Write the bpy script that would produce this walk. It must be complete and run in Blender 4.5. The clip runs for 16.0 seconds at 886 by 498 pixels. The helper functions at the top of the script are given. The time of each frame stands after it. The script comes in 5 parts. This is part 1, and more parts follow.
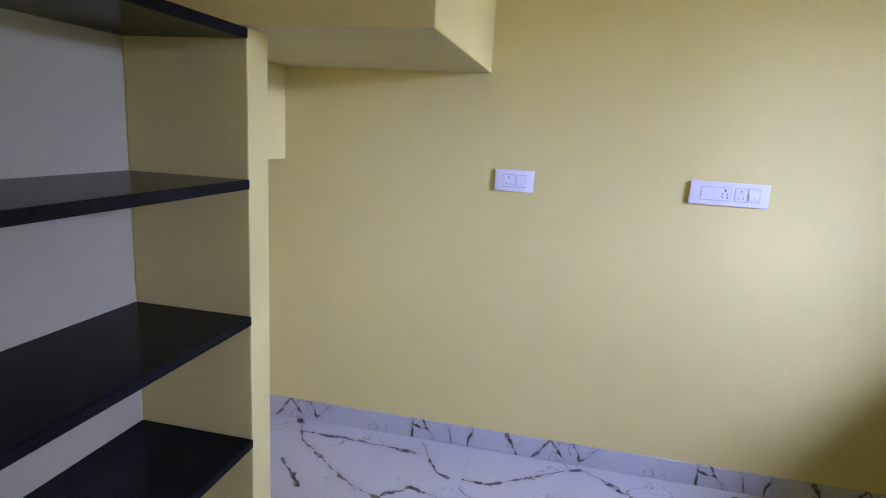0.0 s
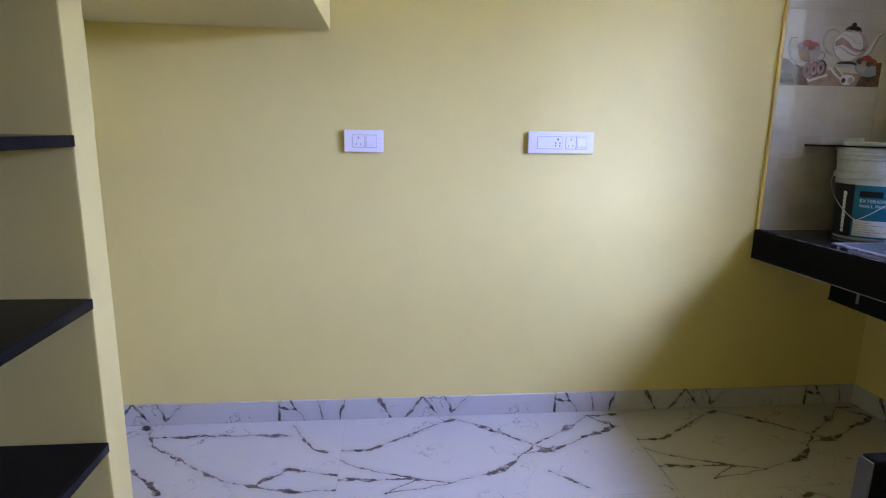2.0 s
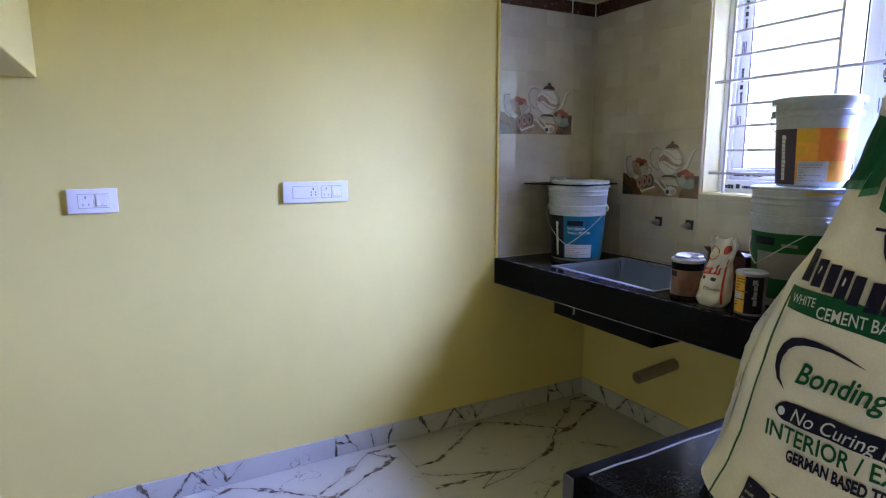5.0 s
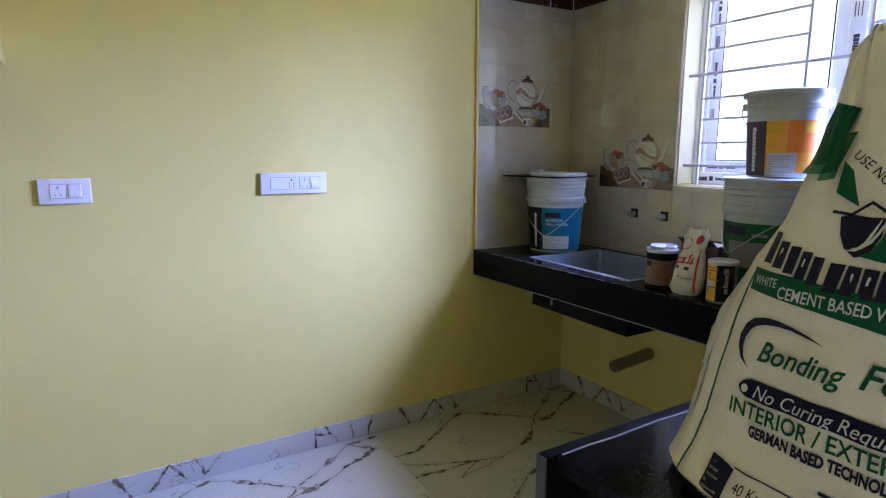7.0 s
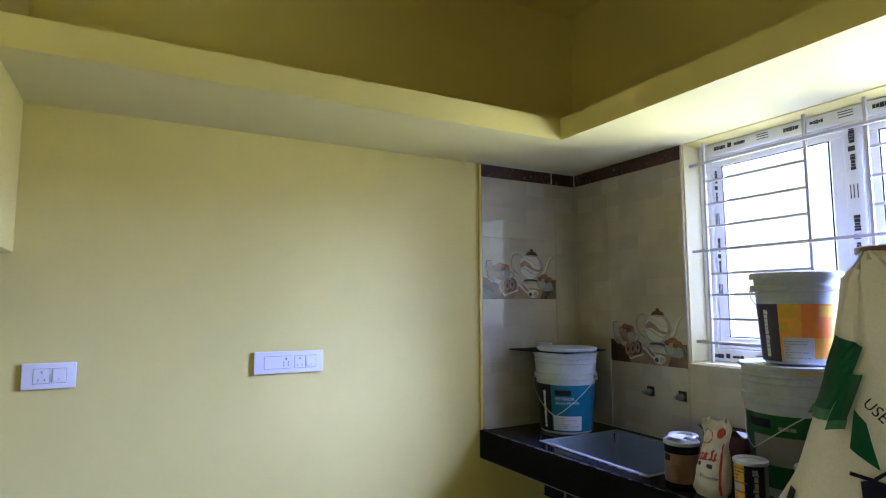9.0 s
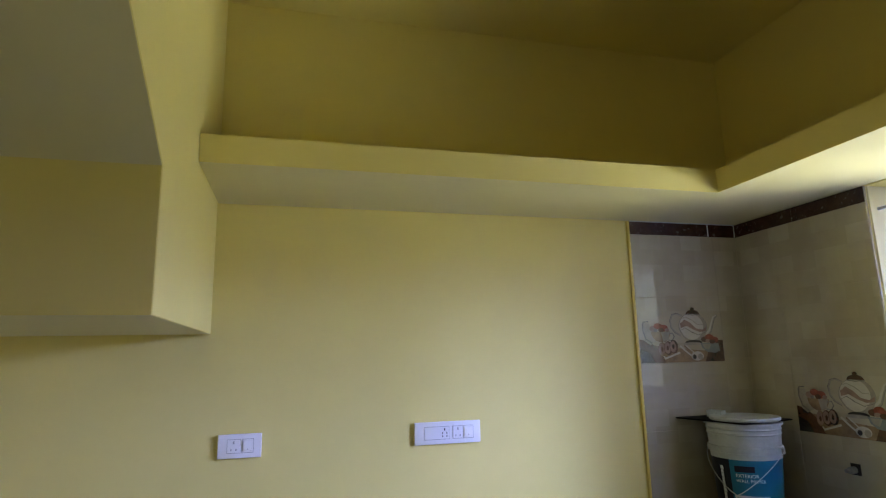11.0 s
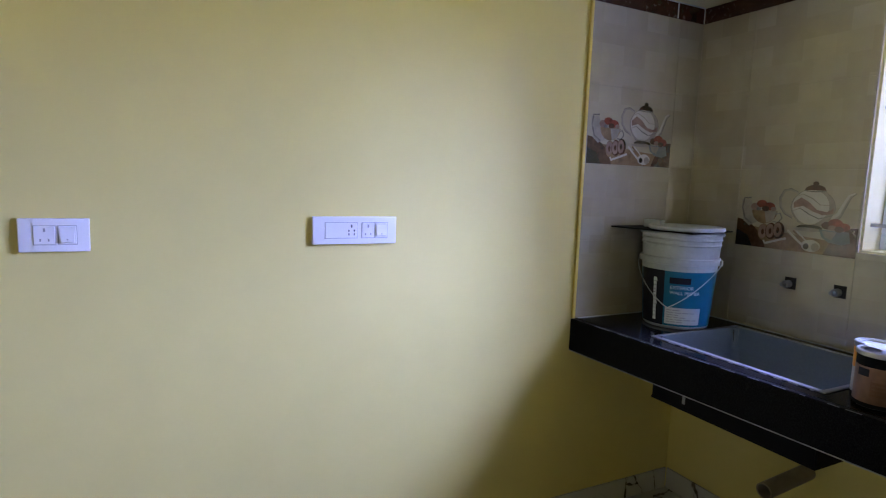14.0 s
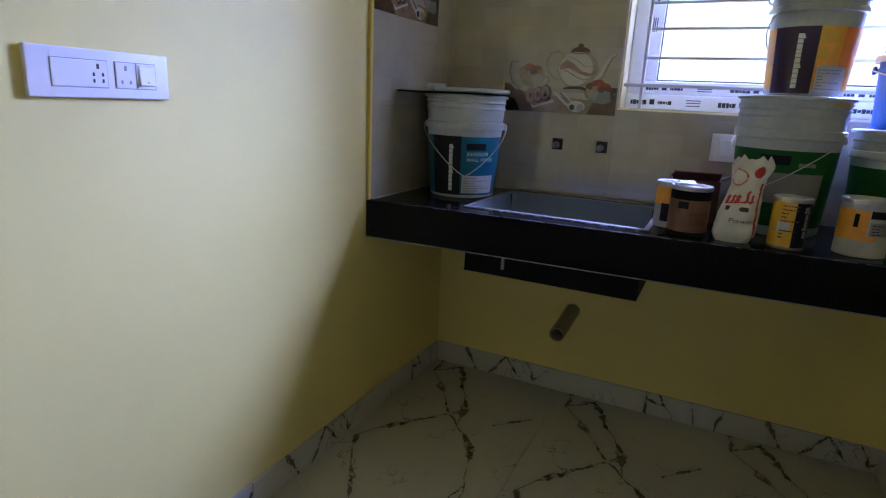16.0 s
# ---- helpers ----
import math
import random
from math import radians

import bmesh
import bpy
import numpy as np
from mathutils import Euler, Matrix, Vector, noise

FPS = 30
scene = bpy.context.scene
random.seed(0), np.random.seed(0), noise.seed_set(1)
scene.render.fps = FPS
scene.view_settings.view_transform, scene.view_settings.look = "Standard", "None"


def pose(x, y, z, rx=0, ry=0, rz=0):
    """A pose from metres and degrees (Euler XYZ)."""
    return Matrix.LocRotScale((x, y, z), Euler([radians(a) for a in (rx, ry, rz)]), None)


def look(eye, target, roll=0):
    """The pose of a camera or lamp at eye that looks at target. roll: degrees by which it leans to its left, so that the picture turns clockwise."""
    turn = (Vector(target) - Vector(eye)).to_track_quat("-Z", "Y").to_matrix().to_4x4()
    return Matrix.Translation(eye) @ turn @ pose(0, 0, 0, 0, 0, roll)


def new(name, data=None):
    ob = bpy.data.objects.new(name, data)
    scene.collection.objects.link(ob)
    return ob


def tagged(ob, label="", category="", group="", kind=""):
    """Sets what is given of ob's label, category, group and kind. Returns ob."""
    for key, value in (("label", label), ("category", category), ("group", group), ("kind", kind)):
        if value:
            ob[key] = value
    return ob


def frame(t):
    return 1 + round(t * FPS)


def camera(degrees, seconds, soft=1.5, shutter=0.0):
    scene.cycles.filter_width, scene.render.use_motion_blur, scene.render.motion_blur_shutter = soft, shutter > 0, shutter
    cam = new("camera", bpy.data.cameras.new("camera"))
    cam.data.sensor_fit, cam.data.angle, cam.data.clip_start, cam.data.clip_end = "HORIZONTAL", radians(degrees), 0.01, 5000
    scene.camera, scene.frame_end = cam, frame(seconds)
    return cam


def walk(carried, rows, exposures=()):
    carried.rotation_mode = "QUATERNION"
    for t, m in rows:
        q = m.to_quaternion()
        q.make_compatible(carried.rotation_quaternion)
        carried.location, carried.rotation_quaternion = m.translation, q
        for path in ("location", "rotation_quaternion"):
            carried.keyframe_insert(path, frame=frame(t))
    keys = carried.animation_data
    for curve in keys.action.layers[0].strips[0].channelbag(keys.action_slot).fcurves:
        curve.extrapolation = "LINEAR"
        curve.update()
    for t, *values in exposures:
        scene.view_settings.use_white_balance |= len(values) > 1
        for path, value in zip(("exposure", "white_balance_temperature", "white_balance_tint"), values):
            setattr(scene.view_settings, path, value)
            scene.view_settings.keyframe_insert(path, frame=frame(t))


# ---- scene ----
cam = camera(75.8, 16.0, soft=1.2)
PATH = [
    (0, (-2.141, -2.355, 1.4), (-2.551, -0.439, 0.997), 3.2),
    (0.5, (-2.19, -2.348, 1.335), (-2.366, -0.39, 0.965), 2.6),
    (1, (-2.288, -2.361, 1.297), (-2.226, -0.403, 0.894), 2.0),
    (1.5, (-2.297, -2.356, 1.267), (-2.169, -0.413, 0.812), 1.5),
    (2, (-2.281, -2.363, 1.273), (-2.076, -0.417, 0.861), 1.1),
    (2.5, (-2.265, -2.379, 1.32), (-2.015, -0.408, 1.085), 0.4),
    (3, (-2.265, -2.391, 1.368), (-1.974, -0.415, 1.256), 0.7),
    (3.5, (-2.264, -2.388, 1.378), (-1.887, -0.435, 1.175), 1.5),
    (4, (-2.258, -2.391, 1.377), (-1.726, -0.479, 1.126), 1.5),
    (4.5, (-2.241, -2.386, 1.391), (-1.506, -0.541, 1.16), 1.3),
    (5, (-2.237, -2.4, 1.371), (-1.292, -0.666, 1.052), -0.2),
    (5.2, (-2.239, -2.409, 1.367), (-1.224, -0.718, 1.033), -0.4),
    (7.3, (-2.233, -2.417, 1.357), (-1.24, -0.714, 1.022), 0.2),
    (7.5, (-2.207, -2.416, 1.368), (-1.306, -0.65, 1.107), -0.5),
    (8, (-2.15, -2.394, 1.424), (-1.233, -0.617, 1.364), -2.0),
    (8.5, (-2.127, -2.383, 1.451), (-1.142, -0.644, 1.537), -0.1),
    (8.7, (-2.11, -2.39, 1.455), (-1.143, -0.645, 1.587), -0.1),
    (10.8, (-2.17, -2.39, 1.525), (-1.563, -0.522, 1.901), -1.0),
    (11, (-2.175, -2.385, 1.53), (-1.675, -0.485, 1.906), -1.3),
    (11.5, (-2.156, -2.331, 1.512), (-1.811, -0.362, 1.582), -1.6),
    (12, (-2.155, -2.274, 1.482), (-1.738, -0.323, 1.344), 0.6),
    (12.5, (-2.157, -2.239, 1.434), (-1.595, -0.332, 1.215), 2.4),
    (13, (-2.157, -2.178, 1.411), (-1.569, -0.278, 1.194), 2.4),
    (13.5, (-2.138, -1.965, 1.385), (-1.439, -0.104, 1.166), 2.6),
    (14, (-2.126, -1.781, 1.395), (-1.226, -0.01, 1.158), 2.0),
    (14.5, (-2.246, -1.584, 1.364), (-1.131, 0.051, 1.078), 1.4),
    (15, (-2.296, -1.418, 1.304), (-0.933, 0.001, 0.945), 1.6),
    (15.5, (-2.234, -1.226, 1.238), (-0.646, -0.095, 0.793), 1.8),
    (16, (-2.281, -1.101, 1.211), (-0.537, -0.264, 0.703), 2.8),
]
EXPOSURES = [(0.0, -0.42, 6400, 10), (2.5, -0.30, 6300, 10), (5.0, -0.30, 5950, 7), (8.0, -0.45, 6100, 3), (8.7, -0.50, 6150, 0),
             (10.8, -0.86, 6900, 0), (11.2, -0.86, 6850, 1), (12.0, -0.80, 6400, 7), (13.5, -0.60, 6200, 10), (14.5, -0.58, 5850, 10), (15.0, -0.62, 5800, 10), (16.0, -0.76, 5800, 10)]
walk(cam, [(t, look(eye, target, roll)) for t, eye, target, roll in PATH], EXPOSURES)

# ---- world, sun, window light, added fill lamps ----
world = bpy.data.worlds.new("sky")
scene.world = world
world.use_nodes = True
sky = world.node_tree.nodes.new("ShaderNodeTexSky")
sky.sky_type, sky.sun_disc = "NISHITA", False
sky.sun_elevation, sky.sun_rotation = radians(48), radians(250)
world.node_tree.links.new(sky.outputs[0], world.node_tree.nodes["Background"].inputs[0])
world.node_tree.nodes["Background"].inputs[1].default_value = 0.1
sun = new("sun", bpy.data.lights.new("sun", "SUN"))
sun.data.energy, sun.data.angle, sun.data.color = 1.2, radians(12), (1.0, 0.96, 0.9)
sun.matrix_world = look((-8, -4, 9), (0, 0, 0))
WIN_Y0, WIN_Y1, WIN_Z0, WIN_Z1 = -1.97, -0.708, 1.205, 2.162
high_sky = new("window_sky_light", bpy.data.lights.new("window_sky_light", "AREA"))
high_sky.data.shape, high_sky.data.size, high_sky.data.size_y = "RECTANGLE", 3.1, 4.5
high_sky.data.energy, high_sky.data.color = 5800, (0.80, 0.92, 2.15)
high_sky.matrix_world = look((4.4, -3.05, 4.25), (0.1, -1.34, 1.7))
low_sky = new("window_horizon_light", bpy.data.lights.new("window_horizon_light", "AREA"))
low_sky.data.shape, low_sky.data.size, low_sky.data.size_y = "RECTANGLE", 1.5, 1.15
low_sky.data.energy, low_sky.data.color = 8, (0.95, 1.0, 1.0)
low_sky.data.spread = radians(165)
low_sky.matrix_world = look((0.26, -1.34, 1.70), (-1.0, -1.34, 1.66))
# unseen lamp added low outside, stands in for ground bounce onto ledge and ceiling
ground_fill = new("ground_fill_light", bpy.data.lights.new("ground_fill_light", "AREA"))
ground_fill.data.shape, ground_fill.data.size, ground_fill.data.size_y = "RECTANGLE", 3.0, 2.4
ground_fill.data.energy, ground_fill.data.color = 800, (0.97, 1.0, 0.86)
ground_fill.matrix_world = look((3.0, -1.8, 0.2), (0.0, -1.34, 1.70))
# made-up openings out of view, each with an added lamp to fill the room
GAP_X0, GAP_X1, GAP_Z = -3.2, -2.2, 2.05
GAP_Y0, GAP_Y1 = -3.62, -2.76
south_fill = new("south_fill_light", bpy.data.lights.new("south_fill_light", "AREA"))
south_fill.data.shape, south_fill.data.size, south_fill.data.size_y = "RECTANGLE", 0.96, 2.0
south_fill.data.energy, south_fill.data.color = 5.5, (1.0, 0.95, 0.82)
south_fill.matrix_world = look((-2.7, -3.85, 1.03), (-2.7, 0.0, 1.03))
west_fill = new("west_fill_light", bpy.data.lights.new("west_fill_light", "AREA"))
west_fill.data.shape, west_fill.data.size, west_fill.data.size_y = "RECTANGLE", 0.84, 2.0
west_fill.data.energy, west_fill.data.color = 13, (1.0, 0.95, 0.84)
west_fill.matrix_world = look((-3.55, -3.19, 1.03), (0.0, -3.19, 1.03))


# ---- helpers for shapes ----
def thing(name, label, category, at=(0, 0, 0), rz=0.0, group="", kind=""):
    ob = new(name)
    ob.matrix_basis = pose(*at, 0, 0, rz)
    ob.empty_display_size = 0.05
    return tagged(ob, label, category, group, kind)


def mesh_of(name, bm, material, smooth=False):
    me = bpy.data.meshes.new(name)
    bm.to_mesh(me)
    bm.free()
    for m in (material if isinstance(material, (list, tuple)) else [material]):
        me.materials.append(m)
    if smooth:
        for p in me.polygons:
            p.use_smooth = True
        me.set_sharp_from_angle(angle=radians(35))
    return me


def part(name, bm, material, parent, label="", smooth=False):
    ob = new(name, mesh_of(name, bm, material, smooth))
    ob.parent = parent
    return tagged(ob, label)


def slab(x0, x1, y0, y1, z0, z1, bevel=0.0, bm=None, seg=1):
    """A box between two corners, with rounded edges; added to bm where one is given."""
    own = bmesh.new()
    bmesh.ops.create_cube(own, size=1.0)
    for v in own.verts:
        v.co = Vector(((x0 + x1) / 2 + v.co.x * (x1 - x0), (y0 + y1) / 2 + v.co.y * (y1 - y0), (z0 + z1) / 2 + v.co.z * (z1 - z0)))
    if bevel:
        bmesh.ops.bevel(own, geom=own.edges[:], offset=bevel, segments=seg, affect="EDGES", profile=0.6)
    if bm is None:
        return own
    tmp = bpy.data.meshes.new("tmp")
    own.to_mesh(tmp)
    own.free()
    bm.from_mesh(tmp)
    bpy.data.meshes.remove(tmp)
    return bm


def lathe(profile, seg=40, a0=0.0, a1=360.0, bm=None):
    """Turns (radius, height) pairs about the z axis."""
    bm = bm or bmesh.new()
    full = abs(a1 - a0) >= 360
    n = seg if full else seg + 1
    rings = []
    for r, z in profile:
        if r < 1e-6 and full:
            rings.append([bm.verts.new((0, 0, z))])
        else:
            rings.append([bm.verts.new((r * math.cos(radians(a0 + (a1 - a0) * k / seg)), r * math.sin(radians(a0 + (a1 - a0) * k / seg)), z)) for k in range(n)])
    for a, b in zip(rings, rings[1:]):
        for k in range(seg):
            j = (k + 1) % n
            q = [a[k % len(a)], a[j % len(a)], b[j % len(b)], b[k % len(b)]]
            q = list(dict.fromkeys(q))
            if len(q) > 2:
                bm.faces.new(q)
    bmesh.ops.recalc_face_normals(bm, faces=bm.faces[:])
    return bm


def tube(points, r, seg=8, bm=None, caps=True):
    bm = bm or bmesh.new()
    pts = [Vector(p) for p in points]
    rings = []
    for k, p in enumerate(pts):
        d = (pts[min(k + 1, len(pts) - 1)] - pts[max(k - 1, 0)]).normalized()
        q = d.to_track_quat("Z", "Y")
        rings.append([bm.verts.new(p + q @ Vector((r * math.cos(2 * math.pi * j / seg), r * math.sin(2 * math.pi * j / seg), 0))) for j in range(seg)])
    for a, b in zip(rings, rings[1:]):
        for j in range(seg):
            bm.faces.new((a[j], a[(j + 1) % seg], b[(j + 1) % seg], b[j]))
    if caps:
        bm.faces.new(rings[0][::-1])
        bm.faces.new(rings[-1])
    bmesh.ops.recalc_face_normals(bm, faces=bm.faces[:])
    return bm


def grid_patch(nu, nv, place, bm=None):
    """A sheet of nu by nv cells whose corners lie at place(u, v), u and v from 0 to 1."""
    bm = bm or bmesh.new()
    g = [[bm.verts.new(place(a / nu, b / nv)) for a in range(nu + 1)] for b in range(nv + 1)]
    for b in range(nv):
        for a in range(nu):
            bm.faces.new((g[b][a], g[b][a + 1], g[b + 1][a + 1], g[b + 1][a]))
    return bm


def flat_shape(points, place):
    """A flat outline in (u, v), laid by place(u, v)."""
    bm = bmesh.new()
    bm.faces.new([bm.verts.new(place(u, v)) for u, v in points])
    bmesh.ops.triangulate(bm, faces=bm.faces[:])
    return bm


def oval(cu, cv, ru, rv, a0=0.0, a1=360.0, n=28):
    return [(cu + ru * math.cos(radians(a0 + (a1 - a0) * k / n)), cv + rv * math.sin(radians(a0 + (a1 - a0) * k / n))) for k in range(n + (a1 - a0 < 360))]


def stroke(points, w, place):
    """A ribbon along points in (u, v); its width w may follow the way along it."""
    bm = bmesh.new()
    ps = [Vector(p) for p in points]
    left, right = [], []
    for k, p in enumerate(ps):
        d = (ps[min(k + 1, len(ps) - 1)] - ps[max(k - 1, 0)]).normalized()
        s = Vector((-d.y, d.x)) * ((w(k / (len(ps) - 1)) if callable(w) else w) / 2)
        left.append(bm.verts.new(place(*(p + s))))
        right.append(bm.verts.new(place(*(p - s))))
    for k in range(len(ps) - 1):
        bm.faces.new((left[k], right[k], right[k + 1], left[k + 1]))
    return bm


def letters(body, size, place, shear=0.0, wide=1.0, bold=0.0, length=0.0):
    """Writing in the built-in font, from (0, 0) to the right, laid by place(u, v)."""
    cu = bpy.data.curves.new("writing", "FONT")
    cu.body, cu.size, cu.shear, cu.resolution_u, cu.offset = body, size, shear, 3, bold
    ob = new("writing", cu)
    me = bpy.data.meshes.new_from_object(ob.evaluated_get(bpy.context.evaluated_depsgraph_get()))
    bpy.data.objects.remove(ob)
    bpy.data.curves.remove(cu)
    bm = bmesh.new()
    bm.from_mesh(me)
    bpy.data.meshes.remove(me)
    bmesh.ops.triangulate(bm, faces=bm.faces[:])
    if length:
        wide = length / max(v.co.x for v in bm.verts)
    for v in bm.verts:
        v.co = Vector(place(v.co.x * wide, v.co.y))
    return bm


# ---- materials ----
def nodes_of(name):
    m = bpy.data.materials.new(name)
    m.use_nodes = True
    return m, m.node_tree.nodes, m.node_tree.links, m.node_tree.nodes["Principled BSDF"]


def math_node(nt, op, a, b=None, c=None, clamp=False):
    n = nt.nodes.new("ShaderNodeMath")
    n.operation, n.use_clamp = op, clamp
    for k, v in enumerate((a, b, c)):
        if v is None:
            continue
        if isinstance(v, (int, float)):
            n.inputs[k].default_value = v
        else:
            nt.links.new(v, n.inputs[k])
    return n.outputs[0]


def noise_node(nt, scale, detail=4.0, vec=None, rough=0.55, out=0):
    n = nt.nodes.new("ShaderNodeTexNoise")
    n.inputs["Scale"].default_value, n.inputs["Detail"].default_value, n.inputs["Roughness"].default_value = scale, detail, rough
    if vec is not None:
        nt.links.new(vec, n.inputs["Vector"])
    return n.outputs[out]


def mix_node(nt, fac, a, b, mode="MIX"):
    n = nt.nodes.new("ShaderNodeMix")
    n.data_type, n.blend_type = "RGBA", mode
    for k, v in ((0, fac), (6, a), (7, b)):
        if isinstance(v, (int, float)):
            n.inputs[k].default_value = v
        elif isinstance(v, tuple):
            n.inputs[k].default_value = (*v[:3], 1)
        else:
            nt.links.new(v, n.inputs[k])
    return n.outputs[2]


def ramp(nt, fac, lo, hi):
    n = nt.nodes.new("ShaderNodeMapRange")
    n.inputs[1].default_value, n.inputs[2].default_value = lo, hi
    nt.links.new(fac, n.inputs[0])
    return n.outputs[0]


def bump_to(nt, b, height, strength, dist=0.002):
    n = nt.nodes.new("ShaderNodeBump")
    n.inputs["Strength"].default_value, n.inputs["Distance"].default_value = strength, dist
    nt.links.new(height, n.inputs["Height"])
    nt.links.new(n.outputs[0], b.inputs["Normal"])


def coords(nt, kind="Object"):
    return nt.nodes.new("ShaderNodeTexCoord").outputs[kind]


def surface(name, col, rough=0.5, metal=0.0, vary=0.12, big=1.5, fine=60.0, bump=0.15, dist=0.001, spec=0.5, coat=0.0):
    """A plain painted, moulded or printed surface with patches, grain and fine relief."""
    m, nodes, links, b = nodes_of(name)
    nt = m.node_tree
    v = coords(nt)
    a = noise_node(nt, big, 3, v)
    g = noise_node(nt, fine, 5, v)
    f = math_node(nt, "ADD", math_node(nt, "MULTIPLY", a, 0.65), math_node(nt, "MULTIPLY", g, 0.35))
    dark = tuple(c * (1 - vary) for c in col)
    light = tuple(min(1, c * (1 + vary * 0.6)) for c in col)
    links.new(mix_node(nt, ramp(nt, f, 0.35, 0.65), dark, light), b.inputs["Base Color"])
    r = math_node(nt, "MULTIPLY_ADD", g, 0.18, rough - 0.09, True)
    links.new(r, b.inputs["Roughness"])
    b.inputs["Metallic"].default_value = metal
    b.inputs["Specular IOR Level"].default_value = spec
    b.inputs["Coat Weight"].default_value = coat
    if bump:
        bump_to(nt, b, g, bump, dist)
    return m


def wall_paint(name, col, rough=0.6):
    """Emulsion over skimmed plaster: roller stipple, faint trowel waves and slight colour drift."""
    m, nodes, links, b = nodes_of(name)
    nt = m.node_tree
    v = coords(nt)
    big, mid, fine = noise_node(nt, 0.9, 2, v), noise_node(nt, 7, 4, v), noise_node(nt, 260, 3, v)
    f = math_node(nt, "ADD", math_node(nt, "MULTIPLY", big, 0.6), math_node(nt, "MULTIPLY", mid, 0.4))
    c = mix_node(nt, ramp(nt, f, 0.3, 0.7), tuple(k * 0.95 for k in col), tuple(min(1, k * 1.03) for k in col))
    links.new(c, b.inputs["Base Color"])
    links.new(math_node(nt, "MULTIPLY_ADD", mid, 0.14, rough - 0.07), b.inputs["Roughness"])
    b.inputs["Specular IOR Level"].default_value = 0.3
    h = math_node(nt, "ADD", math_node(nt, "MULTIPLY", mid, 0.8), math_node(nt, "MULTIPLY", fine, 0.25))
    bump_to(nt, b, h, 0.16, 0.004)
    return m


def marble(name, lines, base=(0.47, 0.455, 0.41), rough=0.12, thick=1.0):
    """White glazed floor tile with grey-brown veins along the given lines, in the tile's own metres."""
    m, nodes, links, b = nodes_of(name)
    nt = m.node_tree
    v = coords(nt)
    wob = nt.nodes.new("ShaderNodeVectorMath")
    wob.operation = "MULTIPLY_ADD"
    links.new(noise_node(nt, 11, 6, v, 0.66, 1), wob.inputs[0])
    wob.inputs[1].default_value, wob.inputs[2].default_value = (0.05, 0.05, 0), (-0.025, -0.025, 0)
    add = nt.nodes.new("ShaderNodeVectorMath")
    links.new(v, add.inputs[0])
    links.new(wob.outputs[0], add.inputs[1])
    sep = nt.nodes.new("ShaderNodeSeparateXYZ")
    links.new(add.outputs[0], sep.inputs[0])
    x, y = sep.outputs[0], sep.outputs[1]
    width = math_node(nt, "MULTIPLY_ADD", ramp(nt, noise_node(nt, 9, 3, v), 0.46, 0.68), 0.019 * thick, 0.0024 * thick)
    vein = None
    for line in lines:
        for (ax, ay), (bx, by) in zip(line, line[1:]):
            dx, dy = bx - ax, by - ay
            px, py = math_node(nt, "SUBTRACT", x, ax), math_node(nt, "SUBTRACT", y, ay)
            dot = math_node(nt, "ADD", math_node(nt, "MULTIPLY", px, dx), math_node(nt, "MULTIPLY", py, dy))
            t = math_node(nt, "DIVIDE", dot, dx * dx + dy * dy, None, True)
            ex = math_node(nt, "SUBTRACT", px, math_node(nt, "MULTIPLY", t, dx))
            ey = math_node(nt, "SUBTRACT", py, math_node(nt, "MULTIPLY", t, dy))
            d = math_node(nt, "SQRT", math_node(nt, "ADD", math_node(nt, "MULTIPLY", ex, ex), math_node(nt, "MULTIPLY", ey, ey)))
            vein = d if vein is None else math_node(nt, "MINIMUM", vein, d)
    core = math_node(nt, "SUBTRACT", 1.0, math_node(nt, "DIVIDE", vein, width), None, True)
    core = math_node(nt, "MULTIPLY", ramp(nt, core, 0.0, 0.35), ramp(nt, noise_node(nt, 26, 4, v), 0.33, 0.5))
    halo = math_node(nt, "MULTIPLY", math_node(nt, "SUBTRACT", 1.0, math_node(nt, "DIVIDE", vein, 0.035), None, True), 0.12)
    n2 = noise_node(nt, 2.6, 6, v, 0.62)
    hair = math_node(nt, "SUBTRACT", 1.0, math_node(nt, "DIVIDE", math_node(nt, "ABSOLUTE", math_node(nt, "SUBTRACT", n2, 0.5)), 0.006), None, True)
    hair = math_node(nt, "MULTIPLY", hair, ramp(nt, noise_node(nt, 4.0, 2, v), 0.52, 0.66))
    fac = math_node(nt, "MAXIMUM", math_node(nt, "MAXIMUM", core, halo), math_node(nt, "MULTIPLY", hair, 0.9))
    cloud = mix_node(nt, ramp(nt, noise_node(nt, 3.2, 5, v), 0.35, 0.7), base, tuple(c * 0.95 for c in base))
    tone = mix_node(nt, ramp(nt, noise_node(nt, 12, 3, v), 0.4, 0.6), (0.055, 0.047, 0.04), (0.15, 0.125, 0.10))
    links.new(mix_node(nt, fac, cloud, tone), b.inputs["Base Color"])
    links.new(math_node(nt, "MULTIPLY_ADD", noise_node(nt, 40, 4, v), 0.12, rough - 0.06, True), b.inputs["Roughness"])
    return m


